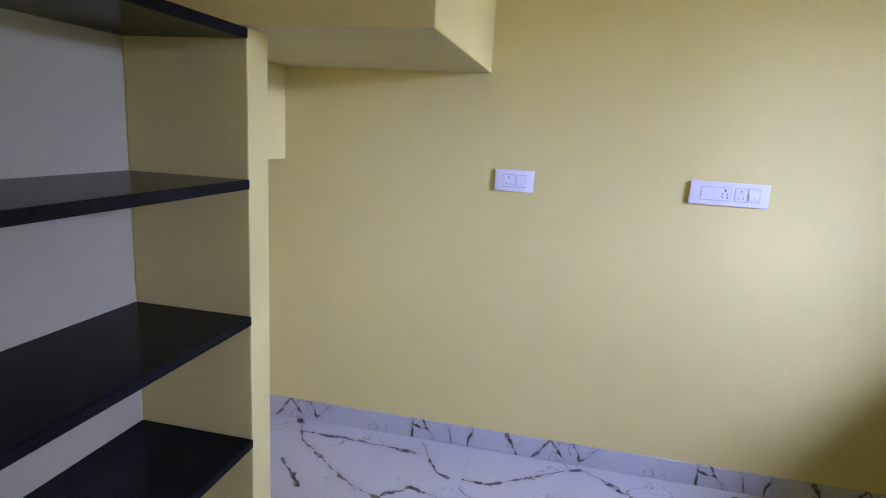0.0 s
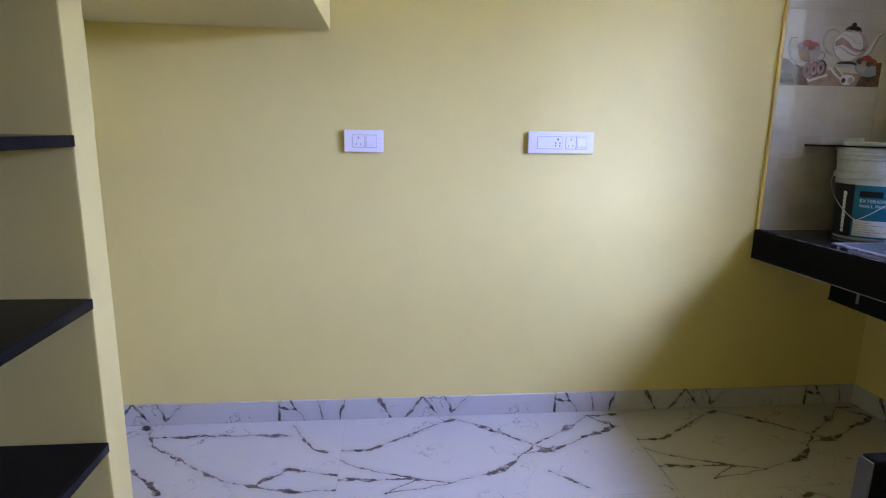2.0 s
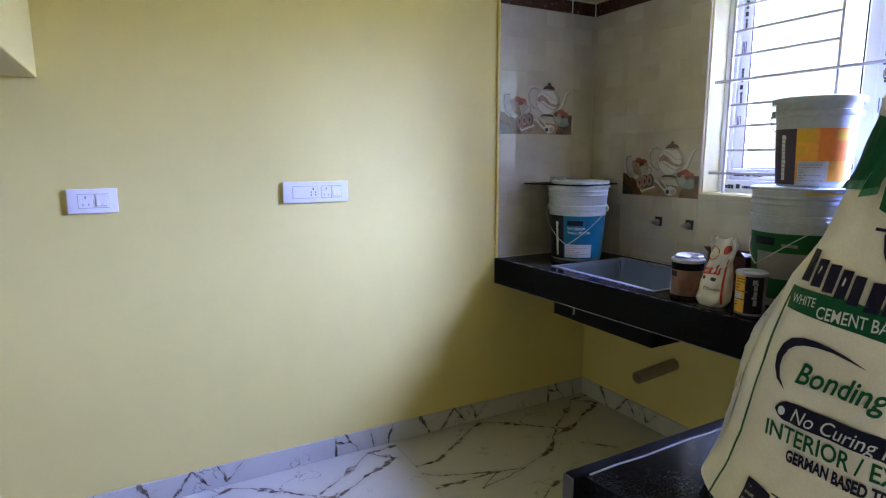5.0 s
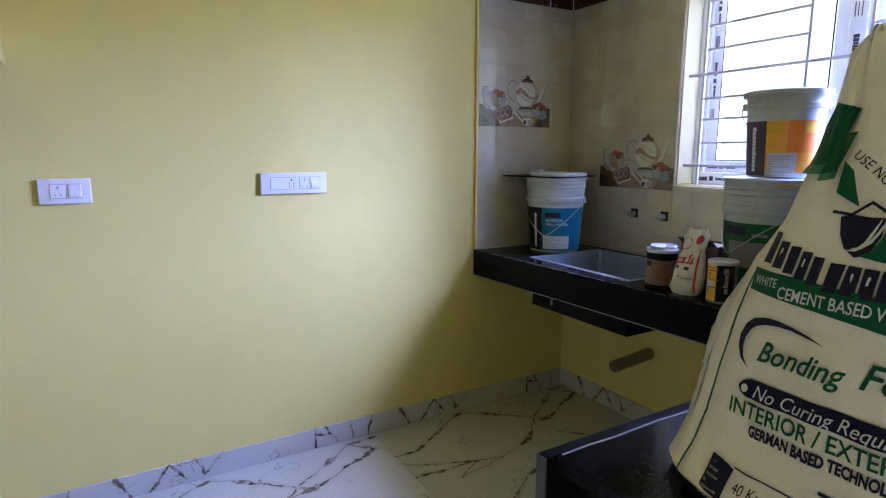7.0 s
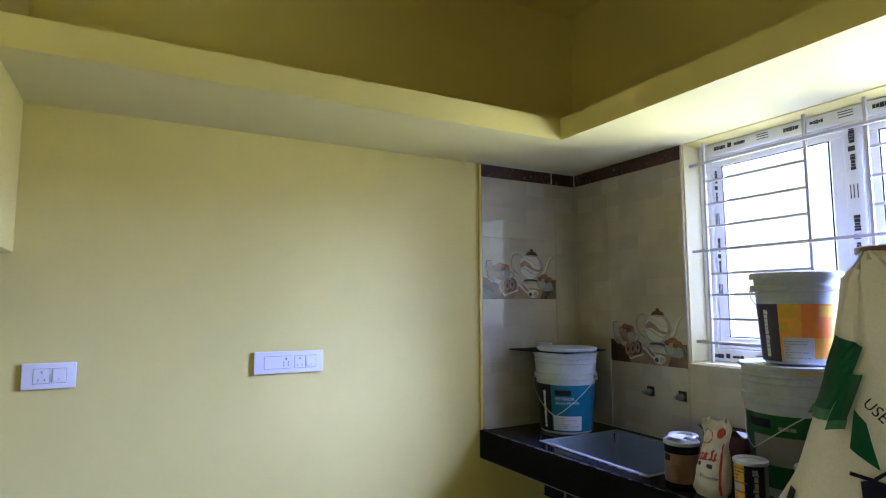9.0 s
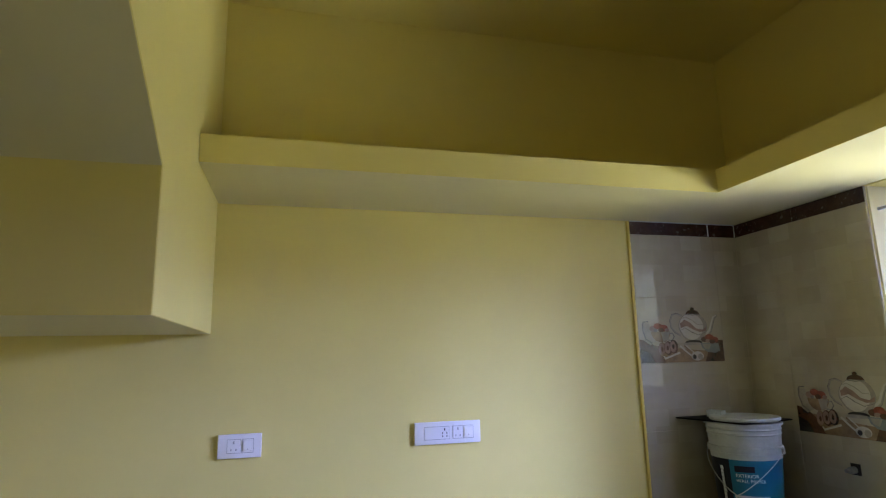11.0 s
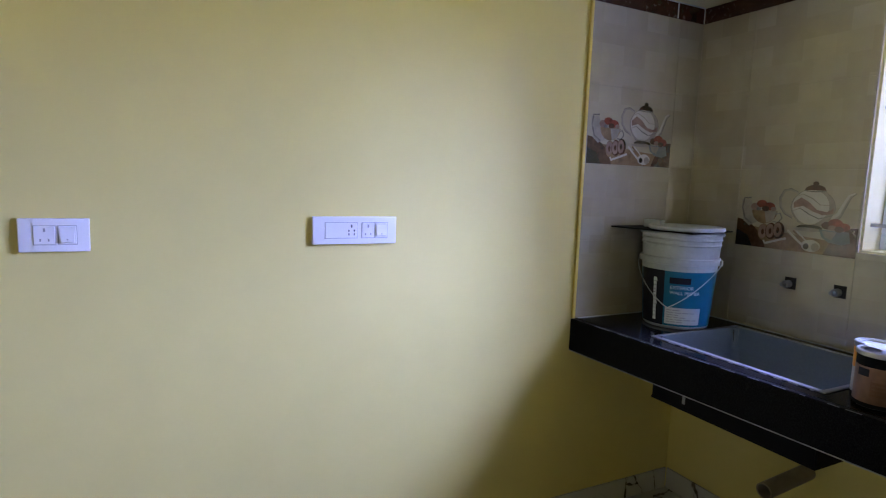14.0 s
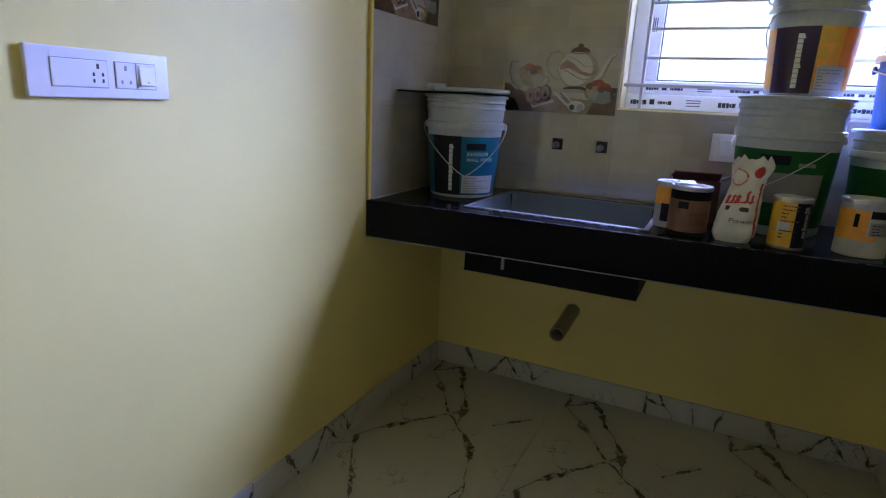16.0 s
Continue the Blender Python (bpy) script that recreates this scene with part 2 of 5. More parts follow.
def ceramic(name, patch=True, base=(0.385, 0.35, 0.27)):
    """Glazed wall tile, cream with a faint pattern of mismatched rectangles and soft clouds."""
    m, nodes, links, b = nodes_of(name)
    nt = m.node_tree
    v = coords(nt)
    info = nt.nodes.new("ShaderNodeObjectInfo")
    col = mix_node(nt, ramp(nt, noise_node(nt, 9, 4, v), 0.35, 0.65), base, tuple(c * 0.9 for c in base))
    if patch:
        brick = nt.nodes.new("ShaderNodeTexBrick")
        brick.offset = 0.37
        brick.inputs["Color1"].default_value, brick.inputs["Color2"].default_value = (0.87, 0.84, 0.79, 1), (1.08, 1.07, 1.05, 1)
        brick.inputs["Mortar Size"].default_value, brick.inputs["Scale"].default_value = 0.0, 1.0
        brick.inputs["Brick Width"].default_value, brick.inputs["Row Height"].default_value = 0.115, 0.075
        sep = nt.nodes.new("ShaderNodeSeparateXYZ")
        links.new(v, sep.inputs[0])
        com = nt.nodes.new("ShaderNodeCombineXYZ")
        links.new(math_node(nt, "ADD", sep.outputs[0], sep.outputs[1]), com.inputs[0])
        links.new(sep.outputs[2], com.inputs[1])
        links.new(com.outputs[0], brick.inputs["Vector"])
        col = mix_node(nt, 0.75, col, mix_node(nt, 1.0, col, brick.outputs[0], "MULTIPLY"))
    col = mix_node(nt, math_node(nt, "MULTIPLY", info.outputs["Random"], 0.12), col, tuple(c * 0.8 for c in base))
    links.new(col, b.inputs["Base Color"])
    links.new(math_node(nt, "MULTIPLY_ADD", noise_node(nt, 30, 4, v), 0.03, 0.012), b.inputs["Roughness"])
    b.inputs["Specular IOR Level"].default_value = 0.8
    b.inputs["Coat Weight"].default_value, b.inputs["Coat Roughness"].default_value = 0.5, 0.015
    bump_to(nt, b, noise_node(nt, 14, 2, v), 0.03, 0.002)
    return m


def granite(name, dusty=0.3, gloss=0.14, spec=0.1):
    """Polished black stone with dust and dull smears."""
    m, nodes, links, b = nodes_of(name)
    nt = m.node_tree
    v = coords(nt)
    dust = math_node(nt, "MULTIPLY", ramp(nt, noise_node(nt, 5, 6, v, 0.65), 0.45, 0.8), ramp(nt, noise_node(nt, 90, 4, v), 0.35, 0.7))
    col = mix_node(nt, ramp(nt, noise_node(nt, 320, 2, v), 0.45, 0.6), (0.004, 0.004, 0.005), (0.012, 0.012, 0.013))
    links.new(mix_node(nt, math_node(nt, "MULTIPLY", dust, dusty), col, (0.16, 0.155, 0.15)), b.inputs["Base Color"])
    links.new(math_node(nt, "MULTIPLY_ADD", dust, min(0.35, dusty * 3), gloss, True), b.inputs["Roughness"])
    b.inputs["Specular IOR Level"].default_value = spec
    return m


YELLOW = wall_paint("yellow_wall_paint", (0.70, 0.597, 0.21))
CREAM = wall_paint("cream_ceiling_paint", (0.63, 0.565, 0.31))
SHELF_BACK = wall_paint("dull_shelf_back", (0.35, 0.315, 0.18))
REVEAL = wall_paint("pale_yellow_reveal_paint", (0.74, 0.68, 0.41))
TRIM_YELLOW = surface("bright_yellow_edge_paint", (0.62, 0.46, 0.08), 0.4)
STONE = granite("black_granite", 0.07, 0.12)
STRIP_STONE = granite("black_granite_strip", 0.008, 0.5, 0.03)
SHELF_STONE = granite("black_shelf_stone", 0.01, 0.2, 0.05)
VEINS_A = [[(0, -.26), (.1, -.272), (.2, -.21), (.385, -.085), (.49, -.038), (.61, -.12), (.75, -.25), (.86, -.33)],
           [(0, -.33), (.15, -.425), (.30, -.475), (.42, -.505), (.62, -.44), (.80, -.265), (.95, -.17), (1.09, -.05), (1.24, -.04)],
           [(1.09, -.05), (1.2, -.155)], [(.69, -.336), (.86, -.315), (1.18, -.15)], [(.30, -.475), (.18, -.545), (.30, -.535), (.42, -.505)], [(0, -.46), (.3, -.475)], [(.80, -.46), (.92, -.575)]]
VEINS_B = [[(.39, -.01), (.48, -.175), (.69, -.34), (.85, -.45), (.94, -.474), (1.07, -.518), (1.24, -.518)], [(.94, -.474), (1.05, -.377), (1.24, -.43)], [(.46, -.117), (.74, -.115), (1.03, -.135)],
           [(1.02, -.055), (1.12, -.237), (1.18, -.278)], [(.48, -.34), (.62, -.5)], [(.1, -.2), (.30, -.42), (.5, -.6)]]
FLOOR_A, FLOOR_B = marble("veined_floor_tile", VEINS_A), marble("veined_floor_tile_variant", VEINS_B)
SKIRT = marble("veined_skirting_tile", [[(.15, 0), (.20, -.1)], [(.27, -.09), (.344, 0), (.411, -.08)], [(.44, 0), (.475, -.08), (.55, 0)], [(.95, 0), (.96, -.1)], [(1.0, 0), (1.065, -.1)], [(.96, -.03), (1.03, -.045)], [(1.12, 0), (1.145, -.1)], [(1.24, 0), (1.21, -.1)]], (0.50, 0.49, 0.465), 0.12, 0.55)
GROUT = surface("grout", (0.42, 0.40, 0.37), 0.8)
TILE_GROUT = surface("tile_grout", (0.33, 0.29, 0.225), 0.8)
TILE = ceramic("cream_wall_tile")
BORDER = surface("dark_brown_border_tile", (0.045, 0.018, 0.012), 0.25, vary=0.3, big=20)
PVC_WHITE = surface("white_pvc", (0.78, 0.79, 0.81), 0.35, vary=0.04)
SWITCH_WHITE = surface("white_switch_plastic", (0.80, 0.79, 0.80), 0.22, vary=0.02, bump=0.02)
DARK = surface("dark_plastic", (0.006, 0.006, 0.007), 0.6, spec=0.08)
BAR_GREY = surface("grey_painted_steel", (0.46, 0.45, 0.47), 0.45, vary=0.1)
STEEL = surface("brushed_steel", (0.125, 0.155, 0.175), 0.45, 0.15, vary=0.15, fine=120)
STEEL_DULL = surface("dusty_steel_rim", (0.21, 0.215, 0.22), 0.5, 0.5, vary=0.2)
TIN = surface("tin_plate", (0.55, 0.55, 0.56), 0.32, 0.85, vary=0.12)
BUCKET_WHITE = surface("white_bucket_plastic", (0.44, 0.475, 0.49), 0.4, vary=0.16, big=9)
TEAL = surface("teal_label", (0.010, 0.12, 0.20), 0.4, spec=0.25, vary=0.12, big=8)
NAVY = surface("near_black_label", (0.012, 0.012, 0.02), 0.4, spec=0.15)
PURPLE = surface("dark_purple_label", (0.035, 0.015, 0.05), 0.35)
ORANGE = surface("orange_label", (0.82, 0.36, 0.03), 0.35, vary=0.15, big=10)
DEEP_ORANGE = surface("deep_orange_label", (0.80, 0.22, 0.02), 0.35, vary=0.1)
GREEN = surface("green_label", (0.010, 0.10, 0.018), 0.4, spec=0.25, vary=0.15)
BLUE = surface("blue_plastic", (0.015, 0.12, 0.50), 0.35, vary=0.15)
BROWN = surface("brown_lid", (0.16, 0.07, 0.03), 0.4, vary=0.2)
COPPER = surface("copper_brown_label", (0.19, 0.09, 0.05), 0.32, vary=0.3, big=14)
YELLOW_LABEL = surface("yellow_label", (0.75, 0.42, 0.02), 0.35, vary=0.15)
PAPER = surface("white_paper_label", (0.52, 0.53, 0.54), 0.55, vary=0.14)
INK = surface("dark_ink", (0.03, 0.03, 0.04), 0.5)
GREY_INK = surface("grey_ink", (0.30, 0.30, 0.32), 0.5)
PALE_INK = surface("pale_ink", (0.62, 0.66, 0.68), 0.45)
RED = surface("red_print", (0.50, 0.03, 0.03), 0.4)
CARTON = surface("dark_red_carton", (0.10, 0.03, 0.025), 0.6, vary=0.25)
POUCH = surface("white_film_pouch", (0.64, 0.63, 0.61), 0.3, vary=0.1, big=10, fine=30, bump=0.4, dist=0.004)
SACK = surface("woven_white_sack", (0.80, 0.76, 0.685), 0.42, vary=0.14, big=5, fine=320, bump=0.25)
SACK_GREEN = surface("dark_green_print", (0.006, 0.085, 0.036), 0.5, vary=0.2, spec=0.2)
SACK_NAVY = surface("navy_print", (0.010, 0.009, 0.032), 0.5, vary=0.2, spec=0.2)
SACK_HEM = surface("pale_green_print", (0.05, 0.19, 0.10), 0.5, vary=0.2)
SACK_GREY = surface("grey_print", (0.25, 0.24, 0.22), 0.5)
PIPE = surface("dusty_pvc_pipe", (0.30, 0.25, 0.17), 0.5, vary=0.2)
CEMENT = surface("grey_cement_cut", (0.36, 0.36, 0.38), 0.7, vary=0.2)
SAWN = surface("sawn_stone_edge", (0.10, 0.10, 0.115), 0.6, vary=0.25)
HOLE_SHADE = surface("painted_hole_shade", (0.015, 0.014, 0.013), 0.9)


def glass_material():
    m, nodes, links, b = nodes_of("window_glass")
    b.inputs["Transmission Weight"].default_value = 1.0
    b.inputs["Roughness"].default_value, b.inputs["IOR"].default_value = 0.02, 1.45
    b.inputs["Base Color"].default_value = (0.96, 0.98, 0.98, 1)
    return m


GLASS = glass_material()

# ---- the room ----
CEIL, SOUTH, WEST = 3.07, -3.7, -3.37


def structure(name, bm, material, label):
    ob = new(name, mesh_of(name, bm, material))
    return tagged(ob, label, name.split("_")[0], kind="structure")


structure("wall_north", slab(-3.95, 0.2, 0, 0.2, -0.1, CEIL + 0.1), YELLOW, "pale yellow painted plaster wall with power sockets")
bm = slab(0, 0.2, WIN_Y1, 0, -0.1, CEIL + 0.1)
slab(0, 0.2, SOUTH, WIN_Y0, -0.1, CEIL + 0.1, 0, bm)
slab(0, 0.2, WIN_Y0, WIN_Y1, -0.1, WIN_Z0, 0, bm)
slab(0, 0.2, WIN_Y0, WIN_Y1, WIN_Z1, CEIL + 0.1, 0, bm)
structure("wall_east", bm, YELLOW, "yellow painted wall with a barred window over the counter")
# south wall, with an invented gap that lets the fill lamp in
bm = slab(-3.95, GAP_X0, SOUTH - 0.2, SOUTH, -0.1, CEIL + 0.1)
slab(GAP_X1, 0.2, SOUTH - 0.2, SOUTH, -0.1, CEIL + 0.1, 0, bm)
slab(GAP_X0, GAP_X1, SOUTH - 0.2, SOUTH, GAP_Z, CEIL + 0.1, 0, bm)
structure("wall_south", bm, YELLOW, "yellow painted plaster wall with an added unseen opening")
# west wall, with a second invented gap for its fill lamp
bm = slab(-3.95, WEST, GAP_Y1, -0.85, -0.1, CEIL + 0.1)
slab(-3.95, WEST, SOUTH, GAP_Y0, -0.1, CEIL + 0.1, 0, bm)
slab(-3.95, WEST, GAP_Y0, GAP_Y1, GAP_Z, CEIL + 0.1, 0, bm)
slab(-3.95, -3.75, -0.85, 0, -0.1, 1.245, 0, bm)
slab(-3.95, -3.388, -0.85, 0, 1.245, CEIL + 0.1, 0, bm)
structure("wall_west", bm, YELLOW, "yellow painted wall with an added unseen opening beside the shelves")
# thin panel in one even tone, darker than the west wall around it
structure("shelf_back_plaster", slab(WEST, WEST + 0.0028, -2.617, -0.958, 0.0, 1.63), SHELF_BACK, "dull greyish cream panel behind the shelves")
structure("ceiling", slab(-3.95, 0.2, SOUTH - 0.2, 0.2, CEIL + 0.1, CEIL + 0.25), CREAM, "off-white painted flat ceiling slab")
structure("ceiling_plaster", slab(-3.36, -0.002, SOUTH + 0.002, -0.002, CEIL, CEIL + 0.096), YELLOW, "yellow painted ceiling plaster")

# the underside of the stairs: a box at the wall and a slope rising away from it
bm = bmesh.new()
prof = [(-0.002, 1.64), (-0.968, 1.64), (-0.968, 1.995), (-2.80, 3.066), (-0.002, 3.066)]
a = [bm.verts.new((-3.366, y, z)) for y, z in prof]
b = [bm.verts.new((-2.487, y, z)) for y, z in prof]
bm.faces.new(a[::-1])
bm.faces.new(b)
for k in range(5):
    f = bm.faces.new((a[k], a[(k + 1) % 5], b[(k + 1) % 5], b[k]))
    f.material_index = 1 if k in (0, 2) else 0
bmesh.ops.recalc_face_normals(bm, faces=bm.faces[:])
bmesh.ops.bevel(bm, geom=[e for e in bm.edges if e.calc_length() > 0.3 and abs(e.verts[0].co.x - e.verts[1].co.x) < 0.001 and e.verts[0].co.x > -3], offset=0.0025, segments=1, affect="EDGES")
structure("stair_underside", bm, [YELLOW, CREAM], "yellow boxed stair underside with a sloping cream soffit")

# the concrete ledge round the room above the window
bm = bmesh.new()
outer = [(-2.484, -0.002), (-0.002, -0.002), (-0.002, -3.6), (-0.52, -3.6), (-0.52, -0.51), (-2.484, -0.51)]
lo = [bm.verts.new((x, y, 2.165)) for x, y in outer]
hi = [bm.verts.new((x, y, 2.262)) for x, y in outer]
f = bm.faces.new(lo)
f.material_index = 1
bm.faces.new(hi)
for k in range(6):
    bm.faces.new((lo[k], lo[(k + 1) % 6], hi[(k + 1) % 6], hi[k]))
bmesh.ops.recalc_face_normals(bm, faces=bm.faces[:])
structure("ledge", bm, [YELLOW, CREAM], "cream concrete ledge running above the window and wall")

structure("partition_wall", slab(WEST + 0.002, -2.99, -0.955, -0.85, -0.002, 1.638, 0.004, None, 2), YELLOW, "yellow plastered short wall beside the shelves")
structure("partition_wall_end", slab(WEST + 0.002, -2.99, -2.72, -2.62, -0.002, 1.638, 0.004, None, 2), YELLOW, "yellow plastered short wall closing the shelves")
structure("counter_wall", slab(-0.53, -0.002, -1.86, -1.7615, -0.002, 0.728), YELLOW, "yellow plastered support wall under the counter")

# ---- window ----
win = thing("window_1", "white plastic window with protective film, behind steel bars", "window", (0, 0, 0), kind="structure")
part("reveal_sill", slab(0.004, 0.2, WIN_Y0 + 0.002, WIN_Y1 - 0.002, WIN_Z0, WIN_Z0 + 0.006), REVEAL, win)
part("reveal_side", slab(0.002, 0.2, WIN_Y1 - 0.008, WIN_Y1, WIN_Z0 + 0.008, WIN_Z1 - 0.002), REVEAL, win)
part("reveal_side", slab(0.002, 0.2, WIN_Y0, WIN_Y0 + 0.008, WIN_Z0 + 0.008, WIN_Z1 - 0.002), REVEAL, win)
FX0, FX1, YM = 0.10, 0.16, -1.34
Y0, Y1, Z0, Z1 = WIN_Y0 + 0.01, WIN_Y1 - 0.01, WIN_Z0 + 0.008, WIN_Z1 - 0.002
FR = 0.055
frame_part = part("window_frame", slab(FX0, FX1, Y0, Y1, Z1 - FR, Z1, 0.003), PVC_WHITE, win, "white plastic frame with printed film")
slabs = [(Y0, Y1, Z0, Z0 + FR), (Y0, Y0 + FR, Z0 + FR, Z1 - FR), (Y1 - FR, Y1, Z0 + FR, Z1 - FR), (YM - 0.03, YM + 0.03, Z0 + FR, Z1 - FR)]
for y0, y1, z0, z1 in slabs:
    part("window_frame", slab(FX0, FX1, y0, y1, z0, z1, 0.003), PVC_WHITE, win)
SR = 0.05
for ya, yb in ((YM + 0.03, Y1 - FR), (Y0 + FR, YM - 0.03)):
    za, zb = Z0 + FR, Z1 - FR
    sash = part("sash", slab(FX0 + 0.012, FX1 - 0.008, ya, yb, za, za + SR, 0.004), PVC_WHITE, win)
    part("sash_rail", slab(FX0 + 0.012, FX1 - 0.008, ya, yb, zb - SR, zb, 0.004), PVC_WHITE, sash)
    part("sash_stile", slab(FX0 + 0.012, FX1 - 0.008, ya, ya + SR, za + SR, zb - SR, 0.004), PVC_WHITE, sash)
    part("sash_stile", slab(FX0 + 0.012, FX1 - 0.008, yb - SR, yb, za + SR, zb - SR, 0.004), PVC_WHITE, sash)
    for z in (za + SR, zb - SR - 0.004):
        part("gasket", slab(FX0 + 0.008, FX0 + 0.012, ya + SR, yb - SR, z, z + 0.004), DARK, sash)
    for y in (ya + SR, yb - SR - 0.004):
        part("gasket", slab(FX0 + 0.008, FX0 + 0.012, y, y + 0.004, za + SR, zb - SR), DARK, sash)
    pane = part("pane", slab(0.128, 0.133, ya + SR - 0.01, yb - SR + 0.01, za + SR - 0.01, zb - SR + 0.01), GLASS, win, "clear glass pane")
    pane.visible_shadow = False


def film_marks(y0, y1, z, upright=False, size=0.026):
    """Dark printed marks of the protective film, as plain bars of the size of the print."""
    k, p = 0, y1
    bm = bmesh.new()
    rng = random.Random(int(abs(z * 1000 + y0 * 77)))
    while p > y0 + 0.12:
        for _ in range(5):
            w = rng.uniform(0.006, 0.014)
            h = size * rng.uniform(0.5, 0.7)
            slab(FX0 - 0.0016, FX0 - 0.0008, p - w, p, z - h / 2, z + h / 2, 0, bm)
            p -= w + 0.0014
        p -= 0.01
        slab(FX0 - 0.0016, FX0 - 0.0008, p - 0.018, p, z - size * 0.3, z + size * 0.45, 0, bm)
        p -= 0.03
        for _ in range(5):
            w = rng.uniform(0.005, 0.013)
            h = size * rng.uniform(0.36, 0.6)
            slab(FX0 - 0.0016, FX0 - 0.0008, p - w, p, z - h / 2, z + h / 2, 0, bm)
            p -= w + 0.0013
        p -= 0.05
        for q in (-0.3, 0.1, 0.45):
            slab(FX0 - 0.0016, FX0 - 0.0008, p - 0.05, p, z + q * size - 0.0015, z + q * size + 0.0015, 0, bm)
        p -= 0.11
    if upright:
        for v in bm.verts:
            v.co.y, v.co.z = z + (v.co.z - z), v.co.y
    return bm


part("film_print", film_marks(Y0 + 0.03, Y1 - 0.02, Z0 + FR * 0.45), INK, frame_part)
part("film_print", film_marks(Y0 + 0.03, Y1 - 0.08, Z1 - FR * 0.45), INK, frame_part)
part("film_print", film_marks(Z0 + 0.1, Z1 - 0.08, YM, True, 0.03), INK, frame_part)
bm = film_marks(Y0 + 0.12, Y1 - 0.07, Z0 + FR + 0.022, False, 0.02)
bmesh.ops.translate(bm, verts=bm.verts[:], vec=(0.011, 0, 0))
part("film_print", bm, INK, frame_part)
bm = film_marks(Z0 + 0.16, Z1 - 0.12, Y1 - FR - 0.02, True, 0.018)
bmesh.ops.translate(bm, verts=bm.verts[:], vec=(0.011, 0, 0))
part("film_print", bm, INK, frame_part)

grille = thing("window_grille", "grey painted steel bars across the window opening", "window grille", (0, 0, 0))
GX = 0.05
for y in (-0.781, -1.208, -1.41, -1.86):
    part("upright_bar", slab(GX - 0.006, GX + 0.006, y - 0.006, y + 0.006, WIN_Z0 + 0.006, WIN_Z1, 0.002), BAR_GREY, grille)
for z in (2.068, 1.687, 1.297):
    part("cross_bar", slab(GX - 0.018, GX - 0.006, WIN_Y0 + 0.008, WIN_Y1 - 0.008, z - 0.006, z + 0.006, 0.002), BAR_GREY, grille)
for y0, y1 in ((-1.202, -0.787), (-1.854, -1.416)):
    for z in (1.987, 1.887, 1.789, 1.586, 1.497, 1.396):
        part("short_bar", slab(GX - 0.005, GX + 0.005, y0, y1, z - 0.005, z + 0.005, 0.0015), BAR_GREY, grille)

# ---- stone shelves ----
for z in (0.471, 0.855, 1.244, 1.634):
    shelf = thing("shelf", "polished black stone shelf slab built into the wall", "shelf", (0, 0, 0), 0.0, "shelves of the wall unit")
    part("slab", slab(WEST + 0.0032, -2.9935, -2.617, -0.958, z - 0.026, z, 0.001), SHELF_STONE, shelf)
    part("front_edge", slab(-2.993, -2.985, -2.617, -0.958, z - 0.0265, z + 0.0004, 0.003, None, 2), SHELF_STONE, shelf, "rounded polished front edge")

# ---- counter ----
counter = thing("kitchen_counter", "black granite counter with a deep edge strip, dusty", "counter", (0, 0, 0))
CT, CB = 0.86, 0.83
SX0, SX1, SY0, SY1 = -0.515, -0.075, -0.925, -0.335


def skewed(bm):
    """Turns the counter's front out of square: it runs towards the wall as it leaves the corner."""
    for v in bm.verts:
        if v.co.x < -0.6:
            v.co.x -= 0.043 * v.co.y
    return bm


bm = bmesh.new()
slab(-0.609, SX0, -1.7615, 0, CB, CT, 0.0, bm)
skewed(bm)
slab(-0.609, SX0, -2.52, -1.7635, CB, CT, 0.0, bm)
slab(SX1, 0, -2.52, 0, CB, CT, 0.0, bm)
slab(SX0, SX1, SY1, 0, CB, CT, 0.0, bm)
slab(SX0, SX1, -2.52, SY0, CB, CT, 0.0, bm)
bmesh.ops.remove_doubles(bm, verts=bm.verts[:], dist=0.0005)
part("worktop", bm, STONE, counter)
part("edge_strip", skewed(slab(-0.631, -0.61, -1.737, -0.002, 0.73, CT, 0.003, None, 2)), STRIP_STONE, counter)
bm = bmesh.new()
lo = [bm.verts.new(p) for p in ((-1.63, -1.762, CB), (-0.611, -1.762, CB), (-0.611, -2.52, CB), (-1.53, -2.52, CB))]
hi = [bm.verts.new((v.co.x, v.co.y, CT)) for v in lo]
bm.faces.new(lo)
bm.faces.new(hi)
for k in range(4):
    bm.faces.new((lo[k], lo[(k + 1) % 4], hi[(k + 1) % 4], hi[k]))
bmesh.ops.recalc_face_normals(bm, faces=bm.faces[:])
part("return_worktop", bm, STONE, counter)
part("edge_strip", slab(-1.65, -0.558, -1.76, -1.738, 0.73, CT + 0.002, 0.003, None, 2), STRIP_STONE, counter)
part("strip_end", slab(-1.6535, -1.6505, -1.76, -1.738, 0.732, CT, 0.0), SAWN, counter, "grey sawn end of the stone strip")
part("joint_filler", tube([(-1.62 + 0.06 * k, -1.7635 + 0.0015 * math.sin(k * 2.1), CT + 0.0005) for k in range(8)], 0.0018, 6), CEMENT, counter, "ragged pale joint filler")
rng = random.Random(8)
y = -1.72
for k in range(22):
    l = rng.uniform(0.01, 0.08)
    part("worn_arris", skewed(slab(-0.6316, -0.6285, y, min(y + l, -0.01), CT - 0.0006, CT + 0.0006)), SAWN, counter, "worn grey top edge" if k == 0 else "")
    y += l + rng.uniform(0.01, 0.055)
    if y > -0.06:
        break
part("edge_drip", skewed(slab(-0.6305, -0.6105, -1.737, -0.003, 0.7275, 0.7298)), CEMENT, counter, "pale cement line under the edge strip")
part("support_slab", slab(-1.60, -1.575, -2.40, -1.765, 0, CB - 0.001), STONE, counter)
